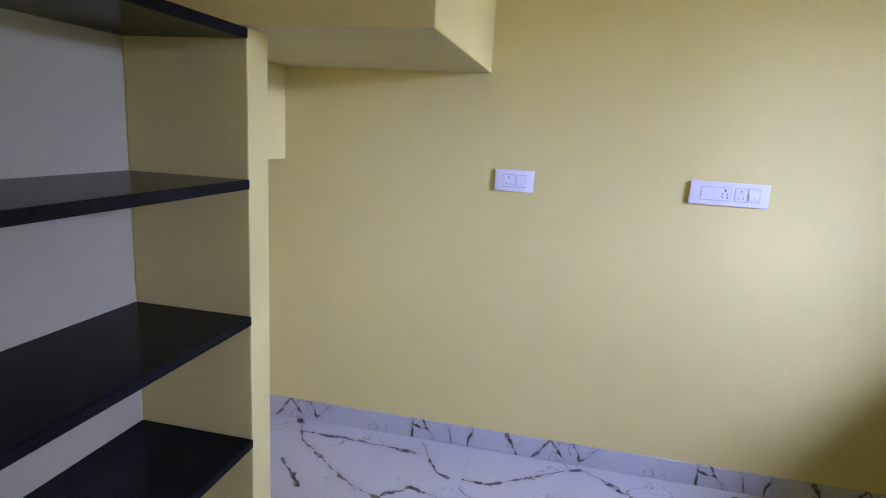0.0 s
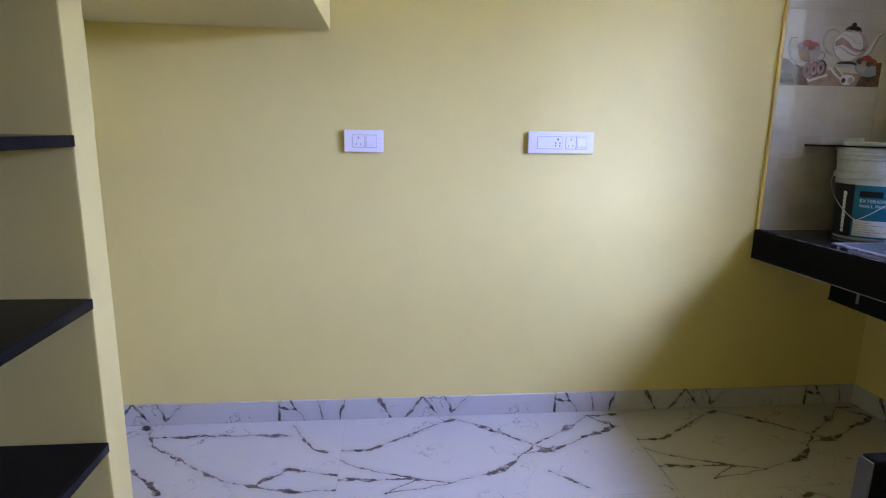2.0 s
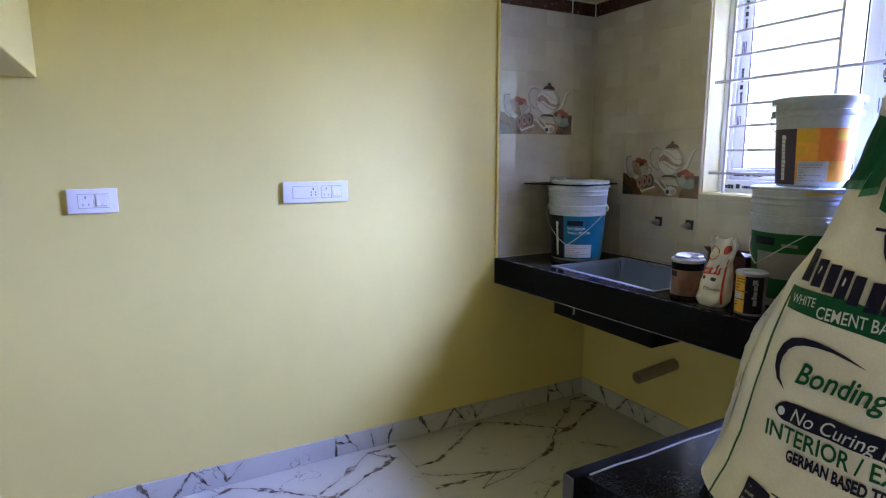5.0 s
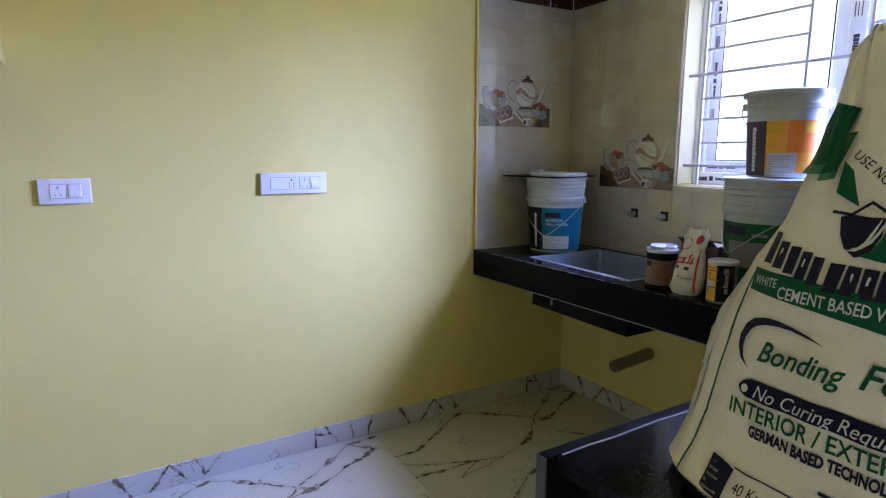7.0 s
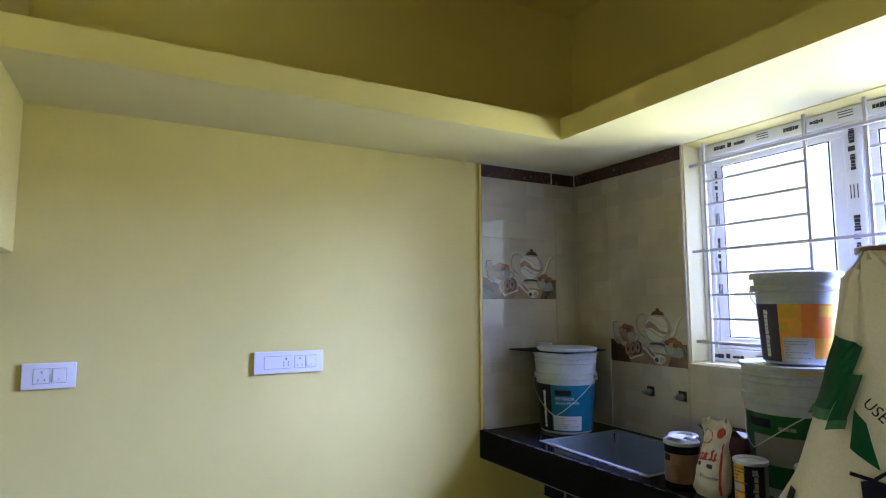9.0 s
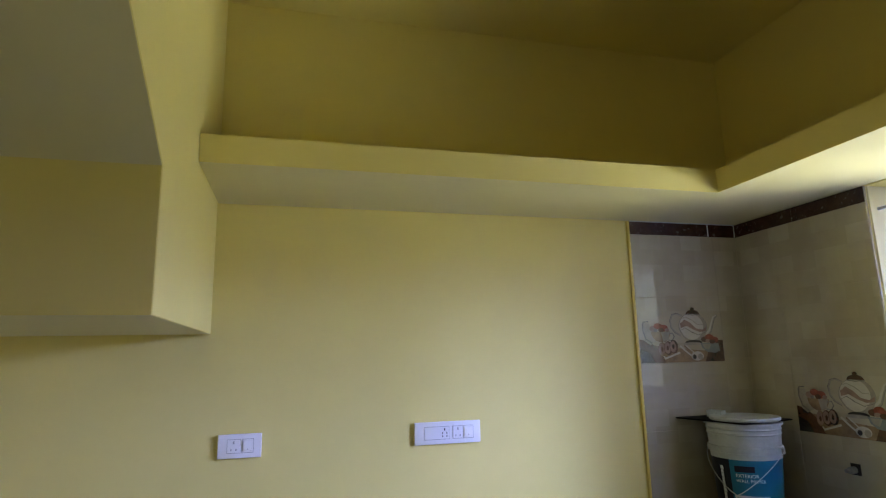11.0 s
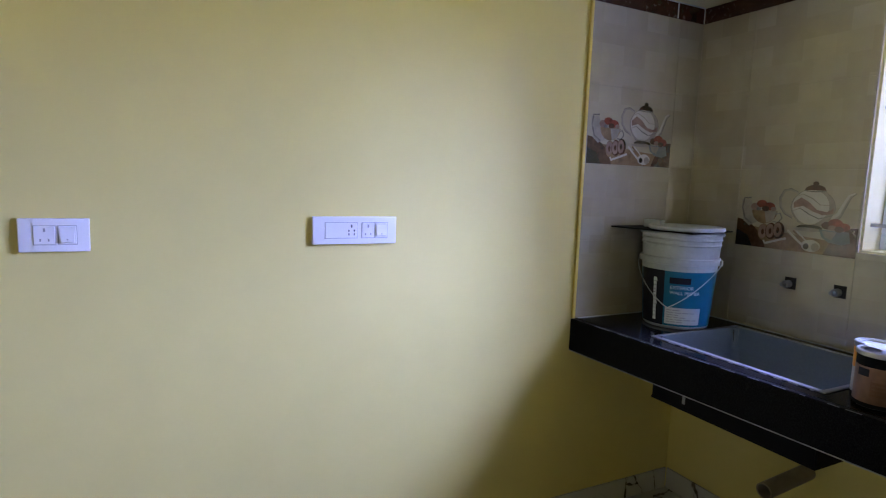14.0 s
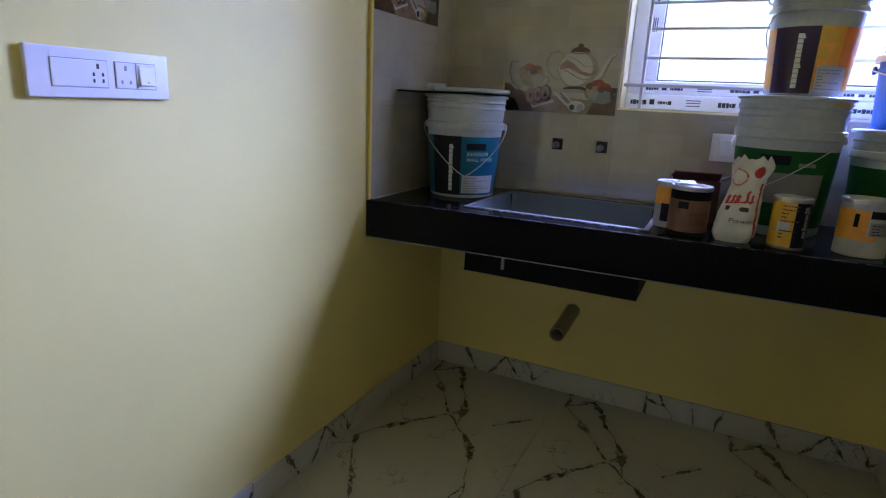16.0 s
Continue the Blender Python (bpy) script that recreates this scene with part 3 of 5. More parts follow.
part("support_slab", slab(-0.61, -0.58, -2.34, -1.88, 0, CB - 0.001), STONE, counter)
part("wall_joint", tube([(-0.6 + 0.06 * k, -0.0115 - 0.0008 * (k % 3), CT + 0.001) for k in range(11)], 0.003, 5), CEMENT, counter)
part("wall_joint", tube([(-0.0125 - 0.0008 * (k % 3), -0.02 - 0.07 * k, CT + 0.001) for k in range(34)], 0.003, 5), CEMENT, counter)

sink = thing("kitchen_sink", "brushed steel sink bowl set into black counter", "sink", (0, 0, 0))
bm = bmesh.new()
T = 0.009
for x0, x1, y0, y1 in ((SX0 - 0.012, SX1 + 0.012, SY1 - T, SY1 + 0.008), (SX0 - 0.012, SX1 + 0.012, SY0 - 0.008, SY0 + T), (SX0 - 0.012, SX0 + T, SY0 + T, SY1 - T), (SX1 - T, SX1 + 0.012, SY0 + T, SY1 - T)):
    slab(x0, x1, y0, y1, CT + 0.0005, CT + 0.004, 0.001, bm)
part("rim", bm, STEEL_DULL, sink, "dull scratched steel rim")
bm = bmesh.new()
SB = 0.655
rings = []
for ins, z in ((T, CT + 0.002), (T + 0.004, CT - 0.03), (T + 0.014, SB + 0.03), (T + 0.03, SB + 0.006), (T + 0.06, SB)):
    rr = 0.03
    ring = []
    for cx, cy, q in ((SX1 - ins - rr, SY1 - ins - rr, 0), (SX0 + ins + rr, SY1 - ins - rr, 90), (SX0 + ins + rr, SY0 + ins + rr, 180), (SX1 - ins - rr, SY0 + ins + rr, 270)):
        for k in range(5):
            t = radians(q + 22.5 * k)
            ring.append(bm.verts.new((cx + rr * math.cos(t), cy + rr * math.sin(t), z)))
    rings.append(ring)
for p, q in zip(rings, rings[1:]):
    for k in range(20):
        bm.faces.new((p[k], p[(k + 1) % 20], q[(k + 1) % 20], q[k]))
bm.faces.new(rings[-1])
part("bowl", bm, STEEL, sink, "", True)
# corner seams; a dark and a paler line each paint in the corner's shading
for sx, sy in ((SX1 - T - 0.012, SY1 - T - 0.012), (SX0 + T + 0.012, SY1 - T - 0.012), (SX1 - T - 0.012, SY0 + T + 0.012)):
    for k in (-1, 1):
        part("seam_contrast", tube([(sx + 0.006 * k, sy - 0.006 * k, CT - 0.006), (sx + 0.004 * k - 0.006 * (sx > -0.3) + 0.006 * (sx < -0.3), sy - 0.004 * k - 0.008 * (sy > -0.6) + 0.008 * (sy < -0.6), SB + 0.03)], 0.0022, 6), DARK if k < 0 else STEEL_DULL, sink)
part("drain", lathe([(0.0, 0.002), (0.03, 0.002), (0.045, 0.006), (0.047, 0.001)], 24), STEEL_DULL, sink).location = (-0.29, -0.63, SB)
bm = bmesh.new()
for x0, x1, y0, y1 in ((-0.512, -0.507, -0.918, -0.341), (-0.083, -0.078, -0.918, -0.341), (-0.507, -0.083, -0.923, -0.918), (-0.507, -0.083, -0.341, -0.336)):
    slab(x0, x1, y0, y1, 0.641, CB - 0.002, 0, bm)
slab(-0.512, -0.078, -0.923, -0.336, 0.634, 0.6405, 0, bm)
part("underside", bm, DARK, sink, "black coated underside of the bowl")
rng = random.Random(14)
y = SY0 + 0.02
for k in range(11):
    l = rng.uniform(0.008, 0.03)
    part("sealant_chip", slab(SX0 - 0.0135 - rng.uniform(0.0, 0.002), SX0 - 0.0115, y, y + l, CT + 0.0002, CT + 0.0018, 0.0004), CEMENT, sink, "chipped pale sealant" if k == 0 else "")
    y += l + rng.uniform(0.01, 0.045)
part("fixing_clip", slab(-0.516, -0.5125, -0.485, -0.475, 0.66, 0.70), STEEL_DULL, sink)

# ---- switch plates ----
def plate(x0, x1, z0, z1, wide, label):
    p = thing("switch_plate", label, "switch plate", ((x0 + x1) / 2, -0.0, (z0 + z1) / 2), group="switch plates")
    w, h = x1 - x0, z1 - z0
    part("cover", slab(-w / 2, w / 2, -0.012, -0.0005, -h / 2, h / 2, 0.004, None, 3), SWITCH_WHITE, p, "", True)
    groups = [(-w * 0.36, w * 0.02), (w * 0.07, w * 0.39)] if wide else [(-w * 0.29, w * 0.02), (w * 0.05, w * 0.32)]
    zt = h * 0.29
    for k, (a0, a1) in enumerate(groups):
        bezel = part("module_gap", slab(a0, a1, -0.0126, -0.0118, -zt, zt), GREY_INK, p)
        if wide and k == 0:
            cells = [(a0, a1, "switch_socket")]
        elif wide:
            cells = [(a0, (a0 + a1) / 2, "socket"), ((a0 + a1) / 2, a1, "switch")]
        else:
            cells = [(a0, a1, "socket" if k == 0 else "switch")]
        for c0, c1, what in cells:
            m = part(what, slab(c0 + 0.0012, c1 - 0.0012, -0.0142, -0.0118, -zt + 0.0016, zt - 0.0016, 0.0008), SWITCH_WHITE, p)
            if what != "switch":
                cx = c1 - 0.02 if what == "switch_socket" else (c0 + c1) / 2
                part("pin_hole", slab(cx - 0.0026, cx + 0.0026, -0.0148, -0.0138, zt * 0.35, zt * 0.72, 0.0003), INK if what == "switch_socket" else GREY_INK, m)
                for s in (-1, 1):
                    part("pin_hole", slab(cx + s * 0.009 - 0.002, cx + s * 0.009 + 0.002, -0.0148, -0.0138, -zt * 0.62, -zt * 0.35, 0.0003), INK if what == "switch_socket" else GREY_INK, m)
                    if what == "switch_socket":
                        part("pin_hole", slab(cx + s * 0.009 - 0.002, cx + s * 0.009 + 0.002, -0.0148, -0.0138, -zt * 0.16, zt * 0.1, 0.0003), INK, m)
            else:
                bm = bmesh.new()
                hw = (c1 - c0) / 2 - 0.006
                cx = (c0 + c1) / 2
                for x in (-hw, hw):
                    for y, z in ((-0.0145, zt * 0.7), (-0.0205, -zt * 0.66), (-0.0145, -zt * 0.7)):
                        bm.verts.new((cx + x, y, z))
                bm.verts.ensure_lookup_table()
                v = bm.verts
                bm.faces.new((v[0], v[1], v[2]))
                bm.faces.new((v[3], v[5], v[4]))
                bm.faces.new((v[0], v[3], v[4], v[1]))
                bm.faces.new((v[1], v[4], v[5], v[2]))
                bmesh.ops.recalc_face_normals(bm, faces=bm.faces[:])
                rk = part("rocker", bm, SWITCH_WHITE, m)
                part("marker", slab(cx - 0.002, cx + 0.002, -0.0200, -0.0185, -zt * 0.5, -zt * 0.38), GREY_INK, rk)
    return p


plate(-2.441, -2.283, 1.176, 1.264, False, "small white plastic switch and socket plate on yellow wall")
plate(-1.688, -1.406, 1.182, 1.271, True, "long white plastic switch and socket plate on yellow wall")
p = thing("wall_switch", "white plastic switch plate on the tiled wall", "switch plate", (-0.011, -1.12, 1.092), group="switch plates")
part("cover", slab(-0.012, -0.0005, -0.07, 0.07, -0.048, 0.048, 0.004, None, 2), SWITCH_WHITE, p, "", True)
for y in (-0.024, 0.024):
    part("rocker", slab(-0.016, -0.0121, y - 0.021, y + 0.021, -0.028, 0.028, 0.002), SWITCH_WHITE, p)

# ---- water outlets and waste pipe ----
for y in (-0.495, -0.669):
    o = thing("water_outlet", "open square tile cutout with a capped grey pipe stub", "water outlet", (-0.0104, y, 1.062), group="water outlets")
    # flat near-black plate on the tile face, paints the shade of the cutout
    part("cutout_shade", slab(-0.0012, 0.0, -0.021, 0.021, -0.023, 0.021), HOLE_SHADE, o)
    bm = lathe([(0.0, 0.046), (0.007, 0.046), (0.008, 0.044), (0.008, 0.030), (0.0125, 0.028), (0.0135, 0.024), (0.0135, 0.001)], 16)
    bmesh.ops.rotate(bm, verts=bm.verts[:], cent=(0, 0, 0), matrix=Matrix.Rotation(radians(-90), 3, "Y"))
    part("pipe_stub", bm, STEEL_DULL, o, "", True).location = (-0.001, 0.004, -0.004)

waste = thing("waste_pipe", "open grey-brown plastic waste pipe sticking out of wall", "pipe", (0, -0.627, 0.378))
bm = lathe([(0.029, 0), (0.029, 0.25), (0.025, 0.25), (0.025, 0.05), (0, 0.05)], 28)
bmesh.ops.rotate(bm, verts=bm.verts[:], cent=(0, 0, 0), matrix=Matrix.Rotation(radians(-94.5), 3, "Y"))
part("pipe", bm, PIPE, waste, "", True)
# near-black disc inside the pipe, paints the shade of its bore
bm = lathe([(0.0, 0.12), (0.0248, 0.12)], 20)
bmesh.ops.rotate(bm, verts=bm.verts[:], cent=(0, 0, 0), matrix=Matrix.Rotation(radians(-94.5), 3, "Y"))
part("bore_shade", bm, HOLE_SHADE, waste)


# ---- buckets and cans ----
def radius_at(z, h, r0, r1):
    return r0 + (r1 - r0) * z / h


def wrapped(r0, r1, h, z0, z1, a0, a1, out=0.0012):
    """A label sheet on a tapered wall."""
    def place(u, v):
        z, t = z0 + (z1 - z0) * v, radians(a0 + (a1 - a0) * u)
        r = radius_at(z, h, r0, r1) + out
        return (r * math.cos(t), r * math.sin(t), z)
    return grid_patch(max(4, int((a1 - a0) / 3)), 1, place)


def wrap_place(r0, r1, h, a, z, out=0.002, upright=False):
    """Lays flat (u, v) on a tapered wall, at the angle a and height z; upright turns it to read upwards."""
    def place(u, v):
        if upright:
            u, v = -v, u
        zz = z + v
        r = radius_at(zz, h, r0, r1) + out
        t = radians(a) + u / r
        return (r * math.cos(t), r * math.sin(t), zz)
    return place


def name_blocks(n, size, length, place, material, parent):
    """A row of plain blocks, each a part, where a maker's name stands."""
    rng = random.Random(n)
    widths = [rng.choice((0.5, 0.9, 1.0, 1.1, 1.2)) for _ in range(n)]
    unit, u = length / sum(widths), 0.0
    for k, w in enumerate(widths):
        e = u + w * unit * 0.9
        low = -0.2 * size if k % 6 == 4 else 0.0
        top = size * (0.86 if w < 0.6 else 0.62)
        part("mark_block", flat_shape([(u, low), (e, 0.0), (e, top * 0.96), (u, top)], place), material, parent)
        u += w * unit


def small_print(w, h, rows, place, seed=1):
    bm = bmesh.new()
    rng = random.Random(seed)
    for k in range(rows):
        v0 = h * (k + 0.25) / rows
        v1 = h * (k + 0.62) / rows
        u = 0.0
        while u < w * 0.92:
            l = w * rng.uniform(0.08, 0.26)
            e = min(u + l, w)
            bm.faces.new([bm.verts.new(place(*q)) for q in ((u, v0), (e, v0), (e, v1), (u, v1))])
            u = e + w * 0.035
            if rng.random() < 0.15:
                break
    return bm


def pail(name, label, at, r0, r1, h, mat_body, ribs=(), lid=None, handle=None, rz=0.0, category="bucket", hollow=True):
    """A tapered plastic pail with stiffening ribs, a wire bail and its ears."""
    b = thing(name, label, category, at, rz, "paint buckets")
    prof = [(0, 0.004), (r0 - 0.01, 0.004), (r0 - 0.006, 0), (r0, 0.006)]
    for z, d, t in sorted(ribs):
        rz_ = radius_at(z, h, r0, r1)
        prof += [(rz_, z - t), (rz_ + d, z - t + 0.003), (rz_ + d + 0.001, z), (rz_ + d, z + t - 0.003), (rz_ + 0.001, z + t)]
    prof += [(r1, h - 0.012), (r1 + 0.008, h - 0.010), (r1 + 0.009, h - 0.003), (r1 + 0.004, h), (r1 - 0.002, h - 0.002)]
    if hollow:
        prof += [(r1 - 0.003, h - 0.02), (r0 - 0.003, 0.012), (0, 0.010)]
    else:
        prof += [(r1 - 0.004, h - 0.006), (0, h - 0.006)]
    part("body", lathe(prof, 96), mat_body, b, "", True)
    if lid:
        part("lid", lathe([(r1 + 0.012, -0.014), (r1 + 0.012, 0.004), (r1 + 0.006, 0.007), (r1 - 0.008, 0.006), (r1 - 0.012, 0.001), (0, 0.001)], 48), lid, b, "", True).location = (0, 0, h + 0.001)
    if handle:
        zh, drop, turn = handle
        rr = radius_at(zh, h, r0, r1) + 0.012
        c, s = math.cos(radians(turn)), math.sin(radians(turn))
        for k in (-1, 1):
            part("handle_ear", slab(-0.011, 0.011, -0.005, 0.005, -0.012, 0.012, 0.003), mat_body, b).matrix_basis = pose(k * rr * c, k * rr * s, zh, 0, 0, turn + 90)
        out = radius_at(zh - drop, h, r0, r1) + 0.004
        pts = []
        for k in range(25):
            t = radians(180 * k / 24)
            u, d = (rr + 0.004) * math.cos(t), math.sin(t)
            pts.append((u * c - out * d * s, u * s + out * d * c, zh - drop * (0.35 * d + 0.65 * (1 - abs(math.cos(t)) ** 1.15))))
        part("wire_handle", tube(pts, 0.0018, 6), PAPER, b, "thin white wire handle", True)
    return b


# teal-labelled bucket beside the sink
R0, R1, H = 0.122, 0.148, 0.372
B = pail("paint_bucket", "white plastic paint bucket with teal label, covered, beside sink", (-0.262, -0.2, CT), R0, R1, H, BUCKET_WHITE,
         [(0.262, 0.008, 0.014), (0.325, 0.003, 0.005), (0.345, 0.003, 0.005)], None, (0.258, 0.175, 117), hollow=False)
wrap = part("label", wrapped(R0, R1, H, 0.012, 0.225, 60, 320), TEAL, B, "teal printed label")
part("name_band", wrapped(R0, R1, H, 0.012, 0.226, 150, 200, 0.002), NAVY, wrap, "near-black label band")
name_blocks(11, 0.022, 0.17, wrap_place(R0, R1, H, 187, 0.028, 0.003, True), PALE_INK, wrap)
part("badge", wrapped(R0, R1, H, 0.178, 0.202, 208, 240, 0.002), NAVY, wrap)
part("writing", letters("EXTERIOR", 0.019, wrap_place(R0, R1, H, 209, 0.157, 0.002)), PALE_INK, wrap)
part("writing", letters("WALL PRIMER", 0.018, wrap_place(R0, R1, H, 209, 0.137, 0.002)), PALE_INK, wrap)
part("data_panel", wrapped(R0, R1, H, 0.02, 0.085, 203, 262, 0.002), PAPER, wrap)
part("small_print", small_print(0.11, 0.055, 6, wrap_place(R0, R1, H, 206, 0.025, 0.003), 3), GREY_INK, wrap)
cover = thing("cover_board", "thin dark warped board lying on the bucket", "board", (-0.255, -0.185, CT + H + 0.0005), 12)
part("board", slab(-0.165, 0.15, -0.14, 0.21, 0, 0.006, 0.002), DARK, cover)
lidt = thing("bucket_lid", "white round plastic bucket lid on a dark board", "lid", (-0.27, -0.225, CT + H + 0.0065))
part("disc", lathe([(0, 0.0), (0.135, 0.0), (0.14, 0.004), (0.14, 0.014), (0.134, 0.016), (0.124, 0.012), (0, 0.012)], 40), BUCKET_WHITE, lidt, "", True)
foam = thing("foam_block", "small white foam block on the covered bucket", "block", (-0.30, -0.09, CT + H + 0.0065), 20)
part("block", slab(-0.022, 0.022, -0.035, 0.035, 0, 0.03, 0.004, None, 2), BUCKET_WHITE, foam)

# the stack by the window
R0, R1, H = 0.126, 0.148, 0.408
G = pail("paint_bucket", "white plastic paint bucket with green label, closed", (-0.215, -1.266, CT), R0, R1, H, BUCKET_WHITE,
         [(0.30, 0.008, 0.015), (0.372, 0.003, 0.006), (0.352, 0.003, 0.006)], None, (0.29, 0.15, 62), hollow=False)
wrap = part("label", wrapped(R0, R1, H, 0.03, 0.255, 60, 320), GREEN, G, "dark green printed label")
part("badge", wrapped(R0, R1, H, 0.213, 0.24, 150, 183, 0.002), NAVY, wrap)
name_blocks(3, 0.018, 0.05, wrap_place(R0, R1, H, 192, 0.21, 0.002), SACK_GREY, wrap)
part("data_panel", wrapped(R0, R1, H, 0.10, 0.19, 155, 225, 0.002), SACK_GREY, wrap)
part("paint_stain", wrapped(R0, R1, H, 0.384, 0.391, 214, 262, 0.0045), YELLOW_LABEL, G, "thin yellow paint stain under the rim")
R0, R1, H = 0.104, 0.123, 0.285
O = pail("paint_bucket", "small white paint bucket with orange and purple label", (-0.193, -1.282, CT + 0.4085), R0, R1, H, BUCKET_WHITE,
         [(0.240, 0.007, 0.010)], BUCKET_WHITE, (0.240, 0.13, -42), hollow=False)
wrap = part("label", wrapped(R0, R1, H, 0.02, 0.19, 60, 300), ORANGE, O, "orange printed label")
part("colour_block", wrapped(R0, R1, H, 0.085, 0.19, 215, 262, 0.0016), DEEP_ORANGE, wrap)
for z0, z1, a0, a1 in ((0.145, 0.19, 183, 208), (0.10, 0.135, 183, 197), (0.15, 0.185, 240, 262)):
    part("colour_block", wrapped(R0, R1, H, z0, z1, a0, a1, 0.0018), YELLOW_LABEL, wrap)
part("name_band", wrapped(R0, R1, H, 0.008, 0.190, 122, 183, 0.002), PURPLE, wrap, "dark purple label band")
name_blocks(11, 0.024, 0.15, wrap_place(R0, R1, H, 164, 0.022, 0.003, True), PALE_INK, wrap)
part("data_panel", wrapped(R0, R1, H, 0.012, 0.085, 187, 232, 0.002), PAPER, wrap)
part("small_print", small_print(0.07, 0.06, 7, wrap_place(R0, R1, H, 189, 0.018, 0.003), 5), GREY_INK, wrap)
R0, R1, H = 0.118, 0.14, 0.325
G2 = pail("paint_bucket", "grey-white paint bucket with green label under a blue pail", (-0.20, -1.575, CT), R0, R1, H, BUCKET_WHITE,
          [(0.255, 0.007, 0.012), (0.295, 0.003, 0.005)], None, None, hollow=False)
part("label", wrapped(R0, R1, H, 0.03, 0.22, 60, 320), GREEN, G2, "dark green printed label")
R0, R1, H = 0.088, 0.10, 0.20
BL = pail("paint_pail", "blue plastic pail with white handle on a bucket", (-0.175, -1.562, CT + 0.3255), R0, R1, H, BLUE, [(0.165, 0.005, 0.008)], PAPER, (0.165, 0.04, 90), hollow=False)
part("data_panel", wrapped(R0, R1, H, 0.045, 0.09, 150, 185, 0.002), PAPER, BL)
R0, R1, H = 0.07, 0.072, 0.225
BC = pail("paint_can", "paint can with brown lid and blue label, topmost", (-0.16, -1.54, CT + 0.3255 + 0.2095), R0, R1, H, PAPER, (), BROWN, None, category="can", hollow=False)
part("label", wrapped(R0, R1, H, 0.02, 0.20, 60, 320), BLUE, BC)
part("brand_patch", wrapped(R0, R1, H, 0.06, 0.19, 160, 215, 0.002), ORANGE, BC)


def can(label, at, r, h, body, bands, rz=0.0):
    """A tin with rolled rims, a pressed lid and a printed wrap."""
    c = thing("paint_can", label, "can", at, rz, "paint cans")
    part("body", lathe([(0, 0.003), (r - 0.004, 0.003), (r - 0.002, 0), (r + 0.001, 0.002), (r, 0.006), (r, h - 0.008), (r + 0.0015, h - 0.005), (r + 0.0015, h - 0.001), (r - 0.003, h), (r - 0.005, h - 0.005), (0, h - 0.005)], 90), body, c, "", True)
    part("lid", lathe([(0, 0.0), (r - 0.016, 0.0), (r - 0.014, 0.004), (r - 0.008, 0.004), (r - 0.006, 0.0)], 36), TIN, c, "pressed metal lid", True).location = (0, 0, h - 0.0045)
    part("rim", lathe([(r - 0.001, h - 0.012), (r + 0.003, h - 0.010), (r + 0.0035, h - 0.001), (r + 0.001, h + 0.0015), (r - 0.006, h + 0.0005), (r - 0.007, h - 0.004)], 48), TIN, c, "bright rolled tin rim", True)
    for k, (nm, z0, z1, a0, a1, m) in enumerate(bands):
        part(nm, wrapped(r, r, h, z0, z1, a0, a1, 0.0006 + 0.0006 * k), m, c)
    return c


C1 = can("paint tin with copper-brown label and loose lid scraps", (-0.468, -1.03, CT), 0.055, 0.142, DARK, [("label", 0.012, 0.105, 60, 320, COPPER), ("label_panel", 0.03, 0.07, 185, 240, BROWN), ("label_panel", 0.08, 0.1, 150, 180, NAVY)])
can("paint tin with yellow and white label behind another tin", (-0.385, -0.972, CT), 0.046, 0.14, PAPER, [("label", 0.07, 0.125, 60, 320, ORANGE), ("label_panel", 0.02, 0.075, 150, 235, NAVY)])
C2 = can("paint tin with yellow and black label on the counter", (-0.482, -1.286, CT), 0.045, 0.14, STEEL_DULL, [("label", 0.008, 0.13, 40, 195, YELLOW_LABEL), ("name_band", 0.008, 0.13, 190, 262, NAVY), ("label_panel", 0.05, 0.075, 140, 178, PAPER)])
name_blocks(6, 0.018, 0.085, wrap_place(0.045, 0.045, 0.14, 236, 0.035, 0.002, True), GREY_INK, C2)
C3 = can("small white paint tub with orange label, dripped", (-0.44, -1.462, CT), 0.06, 0.15, PAPER, [("label", 0.045, 0.125, 60, 200, ORANGE), ("label_panel", 0.06, 0.13, 178, 245, PAPER), ("label_panel", 0.105, 0.125, 180, 240, NAVY), ("label_panel", 0.06, 0.095, 182, 238, GREY_INK), ("label_panel", 0.08, 0.115, 148, 158, DARK)])
part("small_print", small_print(0.045, 0.05, 5, wrap_place(0.045, 0.045, 0.14, 150, 0.075, 0.0035), 21), BROWN, C2)
part("small_print", small_print(0.04, 0.028, 3, wrap_place(0.045, 0.045, 0.14, 150, 0.03, 0.0035), 22), INK, C2)
part("small_print", small_print(0.045, 0.03, 4, wrap_place(0.06, 0.06, 0.15, 186, 0.062, 0.005), 23), INK, C3)
part("small_print", small_print(0.05, 0.05, 5, wrap_place(0.058, 0.058, 0.142, 190, 0.028, 0.003), 24), COPPER, C1)
scrap = thing("lid_scrap", "white paper scrap lying on a tin lid", "scrap", (-0.462, -1.01, CT + 0.1445), 25)
part("scrap", grid_patch(6, 4, lambda u, v: (-0.03 + 0.07 * u, -0.025 + 0.05 * v, 0.003 + 0.008 * math.sin(3 * u + v) ** 2)), PAPER, scrap)

box = thing("carton", "dark red-brown cardboard box with open flaps", "carton", (-0.17, -1.02, CT), 6)
bm = bmesh.new()
for q in ((-0.08, -0.076, -0.075, 0.075), (0.076, 0.08, -0.075, 0.075), (-0.076, 0.076, -0.075, -0.071), (-0.076, 0.076, 0.071, 0.075)):
    slab(*q, 0.003, 0.135, 0, bm)
slab(-0.08, 0.08, -0.075, 0.075, 0, 0.0028, 0, bm)
part("body", bm, CARTON, box)
